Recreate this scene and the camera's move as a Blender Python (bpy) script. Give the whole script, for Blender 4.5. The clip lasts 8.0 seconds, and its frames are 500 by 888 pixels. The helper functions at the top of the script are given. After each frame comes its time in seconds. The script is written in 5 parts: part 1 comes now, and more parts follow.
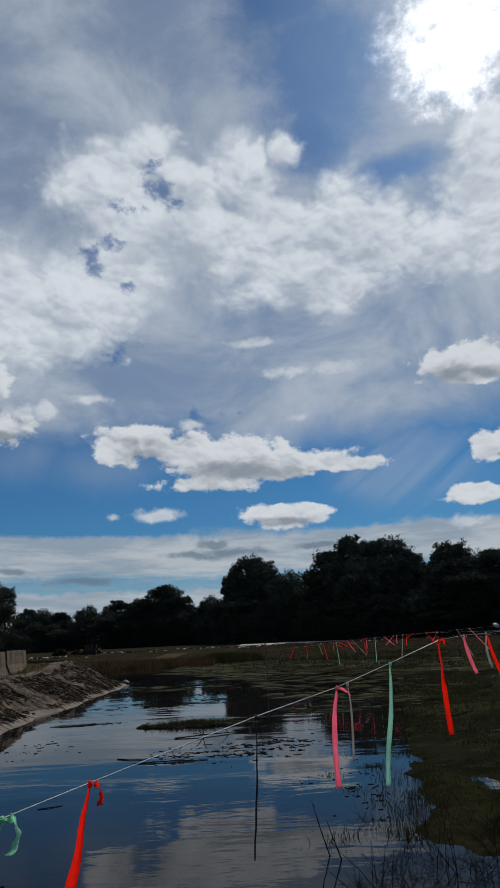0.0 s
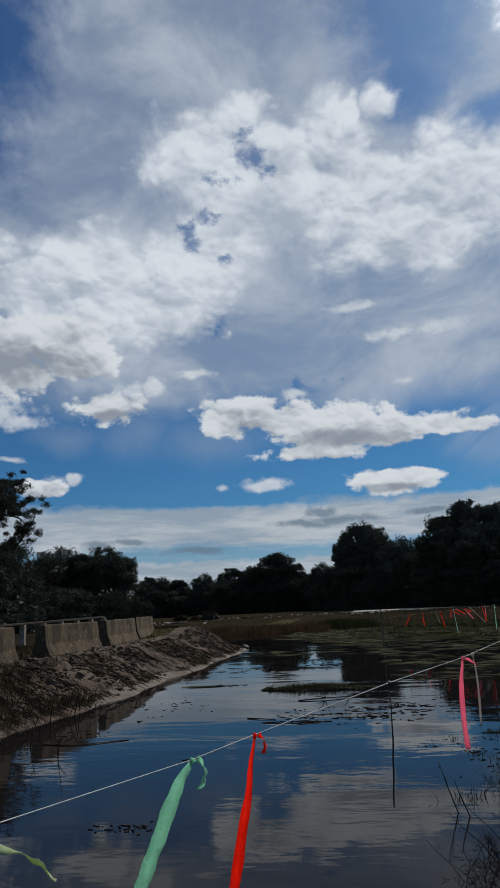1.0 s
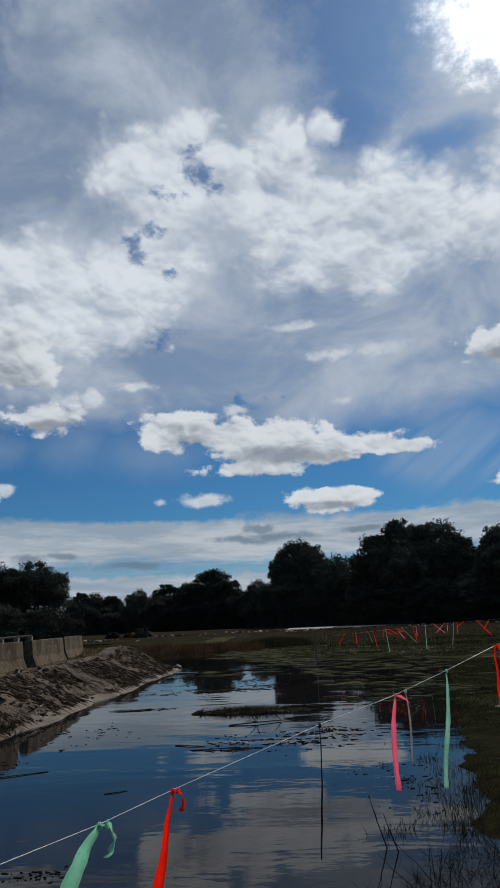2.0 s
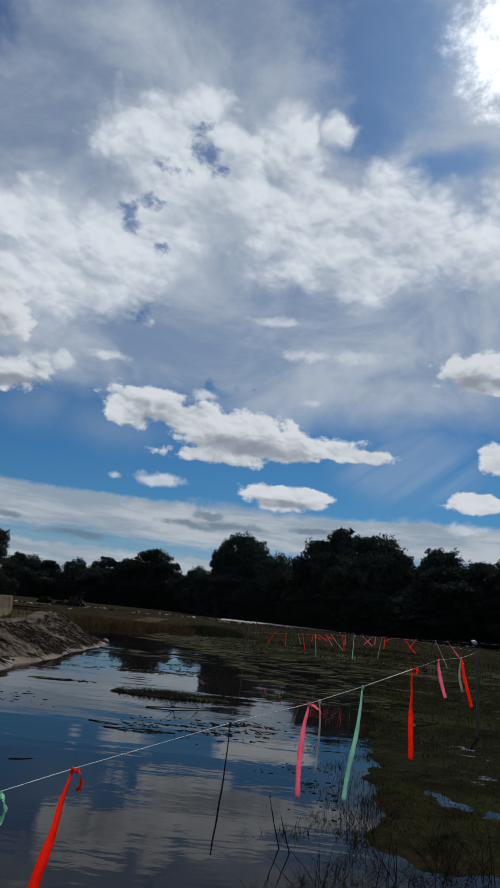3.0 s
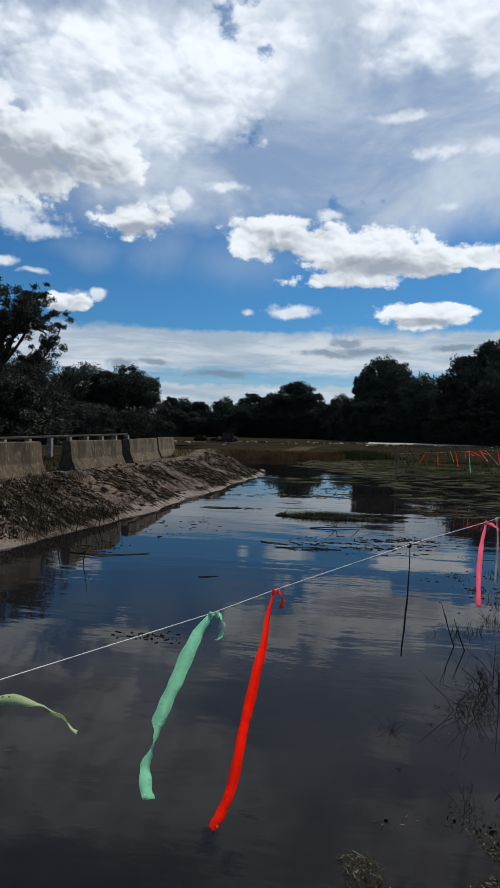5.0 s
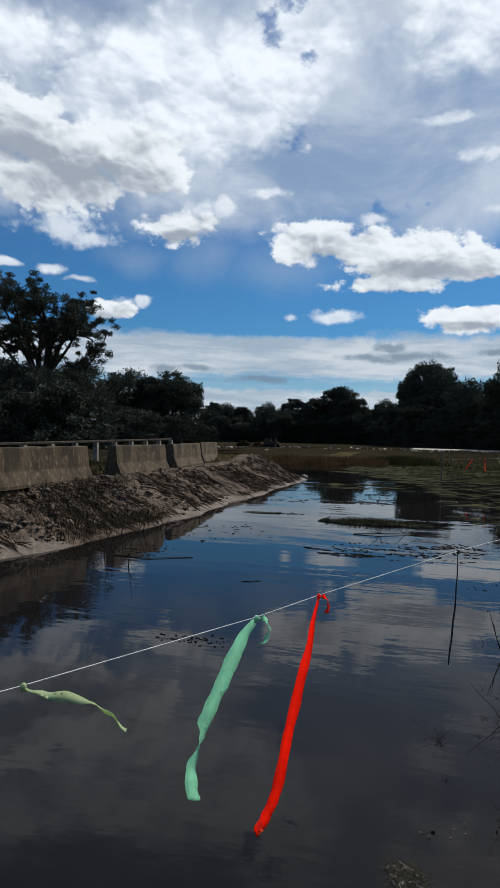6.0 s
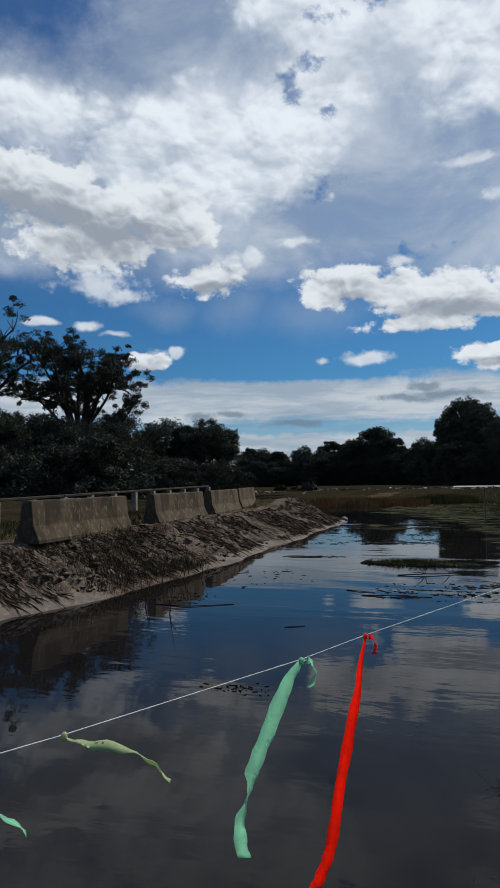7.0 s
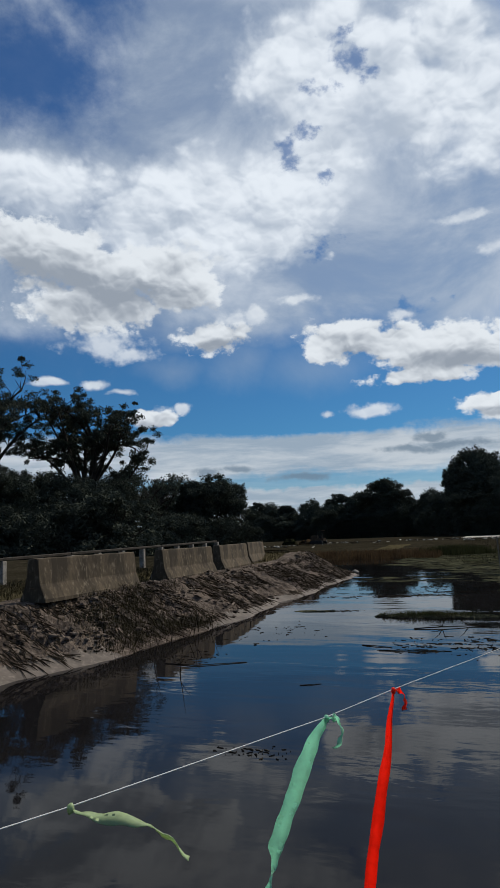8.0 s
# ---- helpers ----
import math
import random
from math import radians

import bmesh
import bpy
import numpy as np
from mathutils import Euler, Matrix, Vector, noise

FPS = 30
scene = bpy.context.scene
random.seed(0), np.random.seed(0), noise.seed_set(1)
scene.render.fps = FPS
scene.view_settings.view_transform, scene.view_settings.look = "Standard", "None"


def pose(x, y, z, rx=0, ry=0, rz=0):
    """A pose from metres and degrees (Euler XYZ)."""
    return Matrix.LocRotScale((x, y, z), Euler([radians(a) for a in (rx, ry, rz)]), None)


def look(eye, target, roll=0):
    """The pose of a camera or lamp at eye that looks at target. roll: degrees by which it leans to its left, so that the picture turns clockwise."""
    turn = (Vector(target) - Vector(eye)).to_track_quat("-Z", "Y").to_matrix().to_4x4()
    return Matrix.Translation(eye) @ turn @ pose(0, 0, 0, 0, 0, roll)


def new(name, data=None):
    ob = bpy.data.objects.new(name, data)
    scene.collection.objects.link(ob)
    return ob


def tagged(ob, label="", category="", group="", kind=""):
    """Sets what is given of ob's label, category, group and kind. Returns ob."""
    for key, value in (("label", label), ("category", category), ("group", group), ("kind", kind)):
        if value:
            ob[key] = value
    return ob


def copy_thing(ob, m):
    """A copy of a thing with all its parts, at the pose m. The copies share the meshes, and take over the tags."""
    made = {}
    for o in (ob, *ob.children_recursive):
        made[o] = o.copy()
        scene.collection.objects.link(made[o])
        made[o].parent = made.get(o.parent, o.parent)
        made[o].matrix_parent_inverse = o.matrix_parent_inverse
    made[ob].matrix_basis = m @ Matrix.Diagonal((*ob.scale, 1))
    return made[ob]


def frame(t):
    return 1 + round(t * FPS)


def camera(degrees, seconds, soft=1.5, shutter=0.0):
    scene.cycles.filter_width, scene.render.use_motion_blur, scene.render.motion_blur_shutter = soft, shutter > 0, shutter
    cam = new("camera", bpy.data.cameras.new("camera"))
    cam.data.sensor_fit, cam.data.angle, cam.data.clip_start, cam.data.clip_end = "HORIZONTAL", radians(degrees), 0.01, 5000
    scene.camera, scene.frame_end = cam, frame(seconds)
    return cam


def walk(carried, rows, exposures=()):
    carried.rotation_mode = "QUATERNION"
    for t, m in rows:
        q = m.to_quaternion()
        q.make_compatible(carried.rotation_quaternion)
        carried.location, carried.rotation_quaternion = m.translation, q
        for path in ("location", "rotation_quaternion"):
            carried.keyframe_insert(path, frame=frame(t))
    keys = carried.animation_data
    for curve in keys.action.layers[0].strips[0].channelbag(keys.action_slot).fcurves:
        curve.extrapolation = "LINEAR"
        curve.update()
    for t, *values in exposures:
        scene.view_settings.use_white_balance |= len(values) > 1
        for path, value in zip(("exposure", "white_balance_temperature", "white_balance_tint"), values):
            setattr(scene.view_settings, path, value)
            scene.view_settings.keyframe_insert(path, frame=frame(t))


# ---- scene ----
FOV = 42.45
# seconds, x, y, z, turn to the left, tilt up, lean
PATH = [
    (0.0, 0.126, 0.209, 1.845, 0.01, 16.73, -2.80),
    (0.5, 0.041, 0.013, 1.935, 5.34, 15.67, -3.42),
    (1.0, 0.038, -0.187, 1.898, 9.77, 14.38, -2.74),
    (1.5, 0.053, -0.060, 1.889, 7.63, 16.73, -6.83),
    (1.7, 0.040, -0.031, 1.948, 6.26, 16.30, -5.08),
    (2.8, 0.144, 0.038, 2.024, 0.46, 14.48, 2.53),
    (3.0, 0.09, -0.016, 2.03, 0.74, 14.74, 5.86),
    (3.5, 0.014, -0.053, 2.104, 6.03, -0.89, 2.13),
    (4.0, -0.019, -0.113, 2.097, 9.80, -3.30, 1.71),
    (4.2, -0.003, -0.059, 2.119, 10.97, -2.87, 0.94),
    (5.5, -0.063, 0.023, 2.027, 13.44, -0.53, 1.65),
    (6.0, -0.055, 0.003, 2.053, 15.80, -0.58, 1.29),
    (6.5, -0.022, -0.027, 2.048, 15.26, 4.30, 1.40),
    (7.0, -0.061, 0.034, 2.020, 19.06, 3.43, -1.02),
    (7.5, -0.113, 0.089, 2.026, 20.59, 8.03, 0.91),
    (8.0, -0.129, 0.130, 1.978, 19.52, 8.29, -2.21),
]
# Stops by which the picture is brightened or darkened on the way.
EXPOSURES = [(0.0, -0.31), (0.5, -0.31), (1.5, -0.22), (3.0, -0.25), (3.5, 0.11), (4.0, 0.2), (5.5, 0.2), (6.5, 0.09), (7.0, -0.01), (7.5, 0.02), (8.0, 0.0)]


def aimed(x, y, z, turn, tilt, lean):
    return pose(x, y, z) @ pose(0, 0, 0, 0, 0, turn) @ pose(0, 0, 0, 90 + tilt) @ pose(0, 0, 0, 0, 0, lean)


cam = camera(FOV, 8.0, soft=1.5)
walk(cam, [(row[0], aimed(*row[1:])) for row in PATH], exposures=EXPOSURES)

# ---- sky, sun ----
SUN_AZ, SUN_EL = 24.0, 46.0      # degrees to the right of +y, and up


class Nodes:
    """A short way to write node trees."""

    def __init__(self, tree):
        self.tree = tree

    def put(self, value, socket):
        if isinstance(value, bpy.types.NodeSocket):
            self.tree.links.new(value, socket)
        elif value is not None:
            socket.default_value = value

    def math(self, op, a, b=None, c=None, clamp=False):
        n = self.tree.nodes.new("ShaderNodeMath")
        n.operation, n.use_clamp = op, clamp
        for v, s in zip((a, b, c), n.inputs):
            self.put(v, s)
        return n.outputs[0]

    def vec(self, op, a, b=None, c=None):
        n = self.tree.nodes.new("ShaderNodeVectorMath")
        n.operation = op
        for v, s in zip((a, b, c), n.inputs):
            self.put(v, s)
        return n.outputs["Value"] if op in ("LENGTH", "DOT_PRODUCT", "DISTANCE") else n.outputs[0]

    def join(self, x, y, z):
        n = self.tree.nodes.new("ShaderNodeCombineXYZ")
        for v, s in zip((x, y, z), n.inputs):
            self.put(v, s)
        return n.outputs[0]

    def split(self, v):
        n = self.tree.nodes.new("ShaderNodeSeparateXYZ")
        self.put(v, n.inputs[0])
        return n.outputs

    def noise(self, v, scale, detail=6.0, rough=0.55, distortion=0.0, colour=False):
        n = self.tree.nodes.new("ShaderNodeTexNoise")
        self.put(v, n.inputs["Vector"])
        self.put(scale, n.inputs["Scale"])
        self.put(detail, n.inputs["Detail"])
        self.put(rough, n.inputs["Roughness"])
        self.put(distortion, n.inputs["Distortion"])
        return n.outputs["Color" if colour else "Fac"]

    def step(self, v, lo, hi, to_lo=0.0, to_hi=1.0):
        n = self.tree.nodes.new("ShaderNodeMapRange")
        n.interpolation_type = "SMOOTHSTEP"
        for value, s in zip((v, lo, hi, to_lo, to_hi), n.inputs):
            self.put(value, s)
        return n.outputs[0]

    def mix(self, f, a, b):
        n = self.tree.nodes.new("ShaderNodeMix")
        n.data_type = "RGBA"
        self.put(f, n.inputs["Factor"])
        for value, s in ((a, n.inputs[6]), (b, n.inputs[7])):
            self.put((*value, 1.0) if isinstance(value, tuple) and len(value) == 3 else value, s)
        return n.outputs[2]


# Clouds by the way to their middle: degrees to the right of +y, degrees up, half width, half height.
HEAPS = [
    (-10.8, 17.0, 4.2, 1.7), (-2.0, 15.4, 6.6, 2.3), (-5.0, 16.4, 3.6, 1.6), (3.5, 14.8, 6.2, 1.3), (8.6, 14.4, 4.0, 0.7), (-3.7, 13.3, 5.2, 0.9), (-7.2, 16.4, 2.6, 1.2), (2.9, 10.4, 4.2, 1.2),
    (5.1, 10.7, 2.0, 0.7), (0.8, 10.5, 1.6, 0.8), (-22.7, 17.7, 3.8, 1.4), (-28.0, 23.4, 6.5, 2.2), (-38.5, 24.6, 7.0, 2.6), (-32.5, 23.0, 6.5, 2.3), (-25.2, 22.2, 4.0, 2.4),
    (-33.6, 20.4, 7.0, 2.6), (-28.6, 10.8, 2.7, 0.75), (20.1, 21.8, 4.6, 1.8), (21.4, 14.8, 1.8, 1.6), (19.6, 10.8, 3.2, 1.0),
]
PUFFS = [
    (-32.6, 17.2, 3.6, 1.5), (-30.2, 16.2, 2.2, 0.8), (-21.0, 19.0, 1.8, 0.8), (-5.1, 18.5, 1.2, 0.45), (4.5, 18.8, 1.6, 0.45), (-8.7, 10.8, 2.3, 0.55), (-12.5, 10.5, 0.6, 0.35), (-11.4, 24.2, 0.8, 0.45), (-14.6, 20.6, 2.2, 0.5), (-18.5, 19.4, 1.1, 0.8), (-33.3, 13.6, 1.3, 0.4),
    (-30.8, 12.9, 1.3, 0.3), (-37.6, 13.7, 1.6, 0.35), (-27.5, 11.0, 1.4, 0.7), (-25.5, 11.5, 0.7, 0.45), (18.4, 8.6, 1.7, 0.6), (4.0, 22.9, 3.4, 0.5), (8.0, 23.0, 3.0, 0.8), (1.5, 25.6, 3.0, 0.4),
]
BELLIES = [(-1.8, 14.3, 5.2, 0.8), (2.5, 9.8, 3.2, 0.4), (-30.0, 20.9, 6.5, 1.5), (-38.0, 22.4, 6.0, 1.2), (-22.8, 16.9, 3.0, 0.5), (20.0, 20.7, 4.0, 0.7)]
BILLOWS = [
    (-13.7, 38.4, 5.0, 2.6), (-9.4, 41.0, 3.0, 1.3), (-4.9, 38.5, 3.4, 2.2), (-8.6, 36.0, 4.0, 1.8), (0.6, 38.6, 3.2, 2.6),
    (-3.6, 34.5, 4.5, 3.0), (3.0, 35.1, 4.0, 2.6), (9.6, 34.4, 5.0, 2.8), (14.5, 32.9, 3.6, 2.8), (6.5, 30.9, 6.5, 2.6), (-11.1, 33.1, 4.2, 2.6),
    (-15.2, 29.8, 5.0, 2.6), (-23.3, 29.4, 6.5, 2.6), (-27.4, 27.3, 4.6, 2.4), (-19.1, 26.0, 6.5, 2.2), (5.8, 41.0, 1.5, 0.9), (2.8, 40.6, 1.4, 0.8),
    (25.0, 35.0, 4.0, 3.4), (25.0, 39.0, 3.4, 2.0), (20.0, 31.9, 5.5, 2.6), (-39.2, 29.8, 6.5, 1.9),
]
SHADES = [(-7.0, 33.6, 3.4, 2.4), (-8.0, 29.0, 4.6, 2.6), (1.8, 27.5, 7.0, 2.0), (-2.8, 24.6, 6.5, 2.0), (-20.7, 32.6, 3.0, 1.8), (21.5, 26.5, 5.0, 2.5), (12.0, 27.0, 5.0, 1.6)]
GREY_DASHES = [
    (-23.5, 6.0, 1.4, 0.45), (-21.1, 6.1, 1.5, 0.3), (-23.9, 4.7, 3.0, 0.4), (-14.7, 5.0, 3.0, 0.4), (-3.8, 8.2, 1.5, 0.5),
    (-1.6, 7.3, 4.0, 0.55), (-5.1, 7.1, 2.8, 0.4), (6.0, 7.6, 2.4, 0.3), (-33.0, 5.4, 3.5, 0.4), (28.0, 6.4, 4.0, 0.5), (-45.0, 6.0, 4.0, 0.5),
]
TINY_HOLES = [(-8.7, 38.8, 2.4, 1.7), (-7.6, 37.4, 1.8, 1.0), (-11.0, 36.4, 2.2, 0.7), (-14.6, 32.6, 1.9, 1.2), (-13.2, 33.8, 1.2, 0.8), (-11.4, 30.4, 1.0, 0.9), (-11.8, 25.3, 1.5, 0.8), (-4.2, 19.0, 2.2, 0.7)]
OPEN_SKY = [
    (9.6, 46.6, 7.6, 6.4), (8.8, 42.0, 5.0, 3.4), (7.0, 51.0, 7.0, 4.0), (-33.0, 45.0, 5.0, 7.0), (-39.0, 37.5, 8.0, 4.6), (16.0, 38.0, 5.0, 1.6),
    (-38.0, 15.2, 9.0, 2.8), (-20.0, 14.2, 12.0, 2.8), (-4.0, 11.5, 14.0, 1.7), (12.0, 11.8, 6.0, 1.6), (30.0, 14.0, 9.0, 2.0),
]
MISTS = [(-20.0, 15.6, 3.8, 2.3), (-26.3, 15.4, 3.2, 1.4), (-13.5, 14.6, 5.5, 2.2)]


def make_sky():
    world = bpy.data.worlds.new("sky")
    scene.world = world
    world.use_nodes = True
    tree = world.node_tree
    tree.nodes.clear()
    n = Nodes(tree)
    way = tree.nodes.new("ShaderNodeTexCoord").outputs["Generated"]
    x, y, z = n.split(way)
    az = n.math("MULTIPLY", n.math("ARCTAN2", x, y), 57.2958)
    el = n.math("MULTIPLY", n.math("ARCSINE", n.math("MINIMUM", n.math("MAXIMUM", z, -1.0), 1.0)), 57.2958)
    flat = n.join(az, el, 0.0)
    tall = n.vec("MULTIPLY", way, (1.0, 1.0, 1.35))

    def cells(at, scale):
        v = tree.nodes.new("ShaderNodeTexVoronoi")
        v.feature = "SMOOTH_F1"
        n.put(at, v.inputs["Vector"])
        v.inputs["Scale"].default_value, v.inputs["Smoothness"].default_value = scale, 0.35
        return n.math("SUBTRACT", 1.0, v.outputs["Distance"])

    def puffs(at):
        """Rounded heaps over fractal wisps, about 0.6 in the mean."""
        at = n.vec("MULTIPLY_ADD", n.noise(at, 16.0, 3.0, 0.5, 0.0, True), (0.045, 0.045, 0.045), at)
        big = n.math("MULTIPLY_ADD", cells(at, 11.0), 0.30, n.math("MULTIPLY", cells(at, 27.0), 0.24))
        big = n.math("MULTIPLY_ADD", cells(at, 62.0), 0.14, big)
        return n.math("ADD", n.math("MULTIPLY_ADD", cells(at, 140.0), 0.06, big), n.math("MULTIPLY", n.noise(at, 20.0, 8.0, 0.55), 0.34))

    heapy = puffs(tall)
    # Slopes of the lumps at three sizes, towards the light above.
    turned = n.vec("MULTIPLY_ADD", n.noise(tall, 16.0, 3.0, 0.5, 0.0, True), (0.045, 0.045, 0.045), tall)
    relief = None
    for size, weight in ((11.0, 0.36), (27.0, 0.30), (62.0, 0.20), (130.0, 0.05)):
        slope = n.math("SUBTRACT", cells(turned, size), cells(n.vec("ADD", turned, (0.12 / size, 0.0, 0.36 / size)), size))
        relief = n.math("MULTIPLY", slope, weight) if relief is None else n.math("MULTIPLY_ADD", slope, weight, relief)
    fine = n.noise(tall, 30.0, 8.0, 0.62)
    coarse = n.noise(tall, 7.0, 6.0, 0.55, 0.3)
    soft = n.noise(n.vec("MULTIPLY", way, (1.0, 1.0, 1.2)), 4.2, 7.0, 0.6, 0.5)
    streak = n.noise(n.vec("MULTIPLY", way, (1.0, 1.0, 7.0)), 6.0, 7.0, 0.62, 0.2)
    wob = n.vec("SUBTRACT", n.noise(way, 13.0, 4.0, 0.5, 0.0, True), (0.5, 0.5, 0.5))
    bent = n.vec("MULTIPLY_ADD", wob, (2.6, 1.4, 0.0), flat)
    slow = n.vec("MULTIPLY_ADD", n.vec("SUBTRACT", n.noise(way, 7.0, 5.0, 0.6, 0.0, True), (0.5, 0.5, 0.5)), (6.0, 4.0, 0.0), flat)

    def field(blobs, at=bent):
        best = None
        for a, e, w, h in blobs:
            off = n.vec("MULTIPLY_ADD", at, (1.0 / w, 1.0 / h, 0.0), (-a / w, -e / h, 0.0))
            far = n.vec("LENGTH", off)
            best = far if best is None else n.math("MINIMUM", best, far)
        return n.math("SUBTRACT", 1.0, best)

    def rough(value, amount, middle=0.60, by=None):
        return n.math("ADD", value, n.math("MULTIPLY", n.math("SUBTRACT", heapy if by is None else by, middle), amount))

    sky = tree.nodes.new("ShaderNodeTexSky")
    sky.sky_type, sky.sun_disc = "NISHITA", False
    sky.sun_elevation, sky.sun_rotation = radians(SUN_EL), radians(SUN_AZ)
    sky.air_density, sky.dust_density, sky.ozone_density = 1.0, 0.3, 3.0
    blue = n.vec("MULTIPLY", sky.outputs[0], n.mix(n.step(el, 8.0, 40.0), BLUE_LOW, BLUE_HIGH))
    out = blue

    # Thin soft veil over the upper sky, open in places.
    high = n.step(n.math("ADD", el, n.math("MULTIPLY", coarse, 8.0)), 18.5, 24.0)
    gaps = n.step(rough(field(OPEN_SKY, slow), 1.0, 0.5, fine), -0.55, 0.7)
    thick = n.step(soft, 0.32, 0.64, 0.5, 0.95)
    veil = n.math("MULTIPLY", n.math("MULTIPLY", high, thick), n.math("SUBTRACT", 1.0, n.math("MULTIPLY", gaps, 0.94)))
    mist = n.math("MULTIPLY", n.step(rough(field(MISTS, slow), 1.2, 0.5, soft), -0.5, 1.1), 0.32)
    comb = n.noise(n.join(n.math("MULTIPLY_ADD", az, 0.55, n.math("MULTIPLY", el, -0.8)), n.math("MULTIPLY_ADD", az, 0.05, n.math("MULTIPLY", el, 0.04)), 0.0), 0.45, 3.0, 0.5, 0.8)
    wisps = n.math("MULTIPLY", n.step(field([(14.0, 13.5, 9.0, 5.0)], slow), 0.0, 0.6), n.step(comb, 0.3, 0.75, 0.0, 0.4))
    veil = n.math("MULTIPLY", n.math("MAXIMUM", veil, wisps), n.step(y, -0.35, 0.2, 0.15, 1.0))
    out = n.mix(n.math("MAXIMUM", veil, mist), out, n.mix(n.step(soft, 0.38, 0.66), VEIL_DARK, VEIL_LIGHT))

    # White billows, crisp above and fading into grey below.
    torn = n.vec("MULTIPLY_ADD", wob, (5.5, 4.0, 0.0), flat)
    mass = field(BILLOWS, torn)
    cover = n.step(n.math("ADD", rough(mass, 1.7), n.math("MULTIPLY", n.math("SUBTRACT", fine, 0.5), 0.6)), -0.70, 0.20)
    holes = n.step(n.math("SUBTRACT", rough(field(TINY_HOLES, torn), 5.0, 0.5, fine), n.math("MULTIPLY", n.math("SUBTRACT", heapy, 0.58), 4.0)), 0.35, 1.5)
    shade = n.step(rough(field(SHADES, slow), 0.8, 0.5, soft), -0.2, 0.9)
    lower = field(BILLOWS, n.vec("ADD", torn, (0.6, 1.5, 0.0)))
    lit = n.math("ADD", n.math("MULTIPLY_ADD", relief, 3.2, 0.54), n.math("MULTIPLY", n.math("SUBTRACT", soft, 0.5), 1.0))
    lit = n.math("MULTIPLY_ADD", n.math("SUBTRACT", mass, lower), 0.45, lit)
    inner = n.step(rough(mass, 1.9), -0.15, 0.85)
    lit = n.math("ADD", lit, n.math("MULTIPLY_ADD", inner, -0.36, 0.18))
    lit = n.step(n.math("SUBTRACT", lit, n.math("MULTIPLY", shade, 0.4)), -0.4, 1.3)
    cover = n.math("MULTIPLY", cover, n.math("SUBTRACT", 1.0, n.math("MULTIPLY", shade, 0.35)))
    out = n.mix(cover, out, n.mix(lit, CLOUD_GREY, CLOUD_WHITE))
    out = n.mix(n.math("MULTIPLY", holes, 0.7), out, blue)

    # Long pale bank low over the horizon, with a thin blue slit.
    wavy = n.math("ADD", n.math("ADD", el, n.math("MULTIPLY", n.math("SUBTRACT", streak, 0.5), 2.2)), n.math("MULTIPLY", n.math("SUBTRACT", fine, 0.5), 1.6))
    band = n.math("MULTIPLY", n.step(wavy, 9.3, 8.3), n.step(wavy, 4.9, 6.0, 0.3, 0.95))
    low = n.step(wavy, 4.7, 3.9)
    out = n.mix(n.math("MAXIMUM", band, n.math("MULTIPLY", low, 0.95)), out, n.mix(n.step(streak, 0.35, 0.65), BAND_DARK, BAND_LIGHT))
    dash = n.step(rough(field(GREY_DASHES), 2.4, 0.5, fine), -0.15, 0.75)
    out = n.mix(n.math("MULTIPLY", dash, 0.8), out, DASH_GREY)

    # Fair-weather heaps, white on top and grey below.
    ragged = n.math("ADD", rough(field(HEAPS), 1.5), n.math("MULTIPLY", n.math("SUBTRACT", fine, 0.5), 1.4))
    heap_cover = n.step(ragged, -0.16, 0.16)
    wisp = n.math("ADD", rough(field(PUFFS), 2.2), n.math("MULTIPLY", n.math("SUBTRACT", fine, 0.5), 2.0))
    puff_cover = n.math("MULTIPLY", n.step(wisp, -0.35, 0.6), 0.85)
    out = n.mix(puff_cover, out, n.mix(n.math("MULTIPLY_ADD", relief, 2.0, 0.5, clamp=True), VEIL_LIGHT, HEAP_WHITE))
    above = n.vec("ADD", bent, (0.0, 0.95, 0.0))
    under = n.step(rough(field(HEAPS, above), 0.9), -0.1, 0.75)
    belly = n.step(rough(field(BELLIES), 1.0), -0.35, 0.55)
    heap_lit = n.math("ADD", n.math("MULTIPLY_ADD", relief, 2.6, 0.82), n.math("MULTIPLY", n.math("SUBTRACT", soft, 0.5), 0.9))
    heap_lit = n.step(n.math("SUBTRACT", n.math("SUBTRACT", heap_lit, n.math("MULTIPLY", belly, 0.58)), n.math("MULTIPLY", under, 0.40)), -0.35, 1.1)
    out = n.mix(heap_cover, out, n.mix(heap_lit, HEAP_GREY, HEAP_WHITE))

    # The thin cloud before the sun glows.
    sun_way = (math.sin(radians(SUN_AZ)) * math.cos(radians(SUN_EL)), math.cos(radians(SUN_AZ)) * math.cos(radians(SUN_EL)), math.sin(radians(SUN_EL)))
    near = n.vec("DOT_PRODUCT", way, sun_way)
    near = n.math("ADD", near, n.math("MULTIPLY", n.math("SUBTRACT", fine, 0.5), 0.012))
    glow = n.math("ADD", n.math("MULTIPLY", n.math("POWER", n.step(near, 0.987, 1.0), 8.0), 12.0), n.math("MULTIPLY", n.step(near, 0.95, 1.0), 0.8))
    out = n.vec("ADD", out, n.vec("MULTIPLY", n.join(glow, glow, glow), (1.0, 0.97, 0.92)))
    back = tree.nodes.new("ShaderNodeBackground")
    n.put(out, back.inputs[0])
    back.inputs[1].default_value = SKY_STRENGTH
    tree.links.new(back.outputs[0], tree.nodes.new("ShaderNodeOutputWorld").inputs[0])


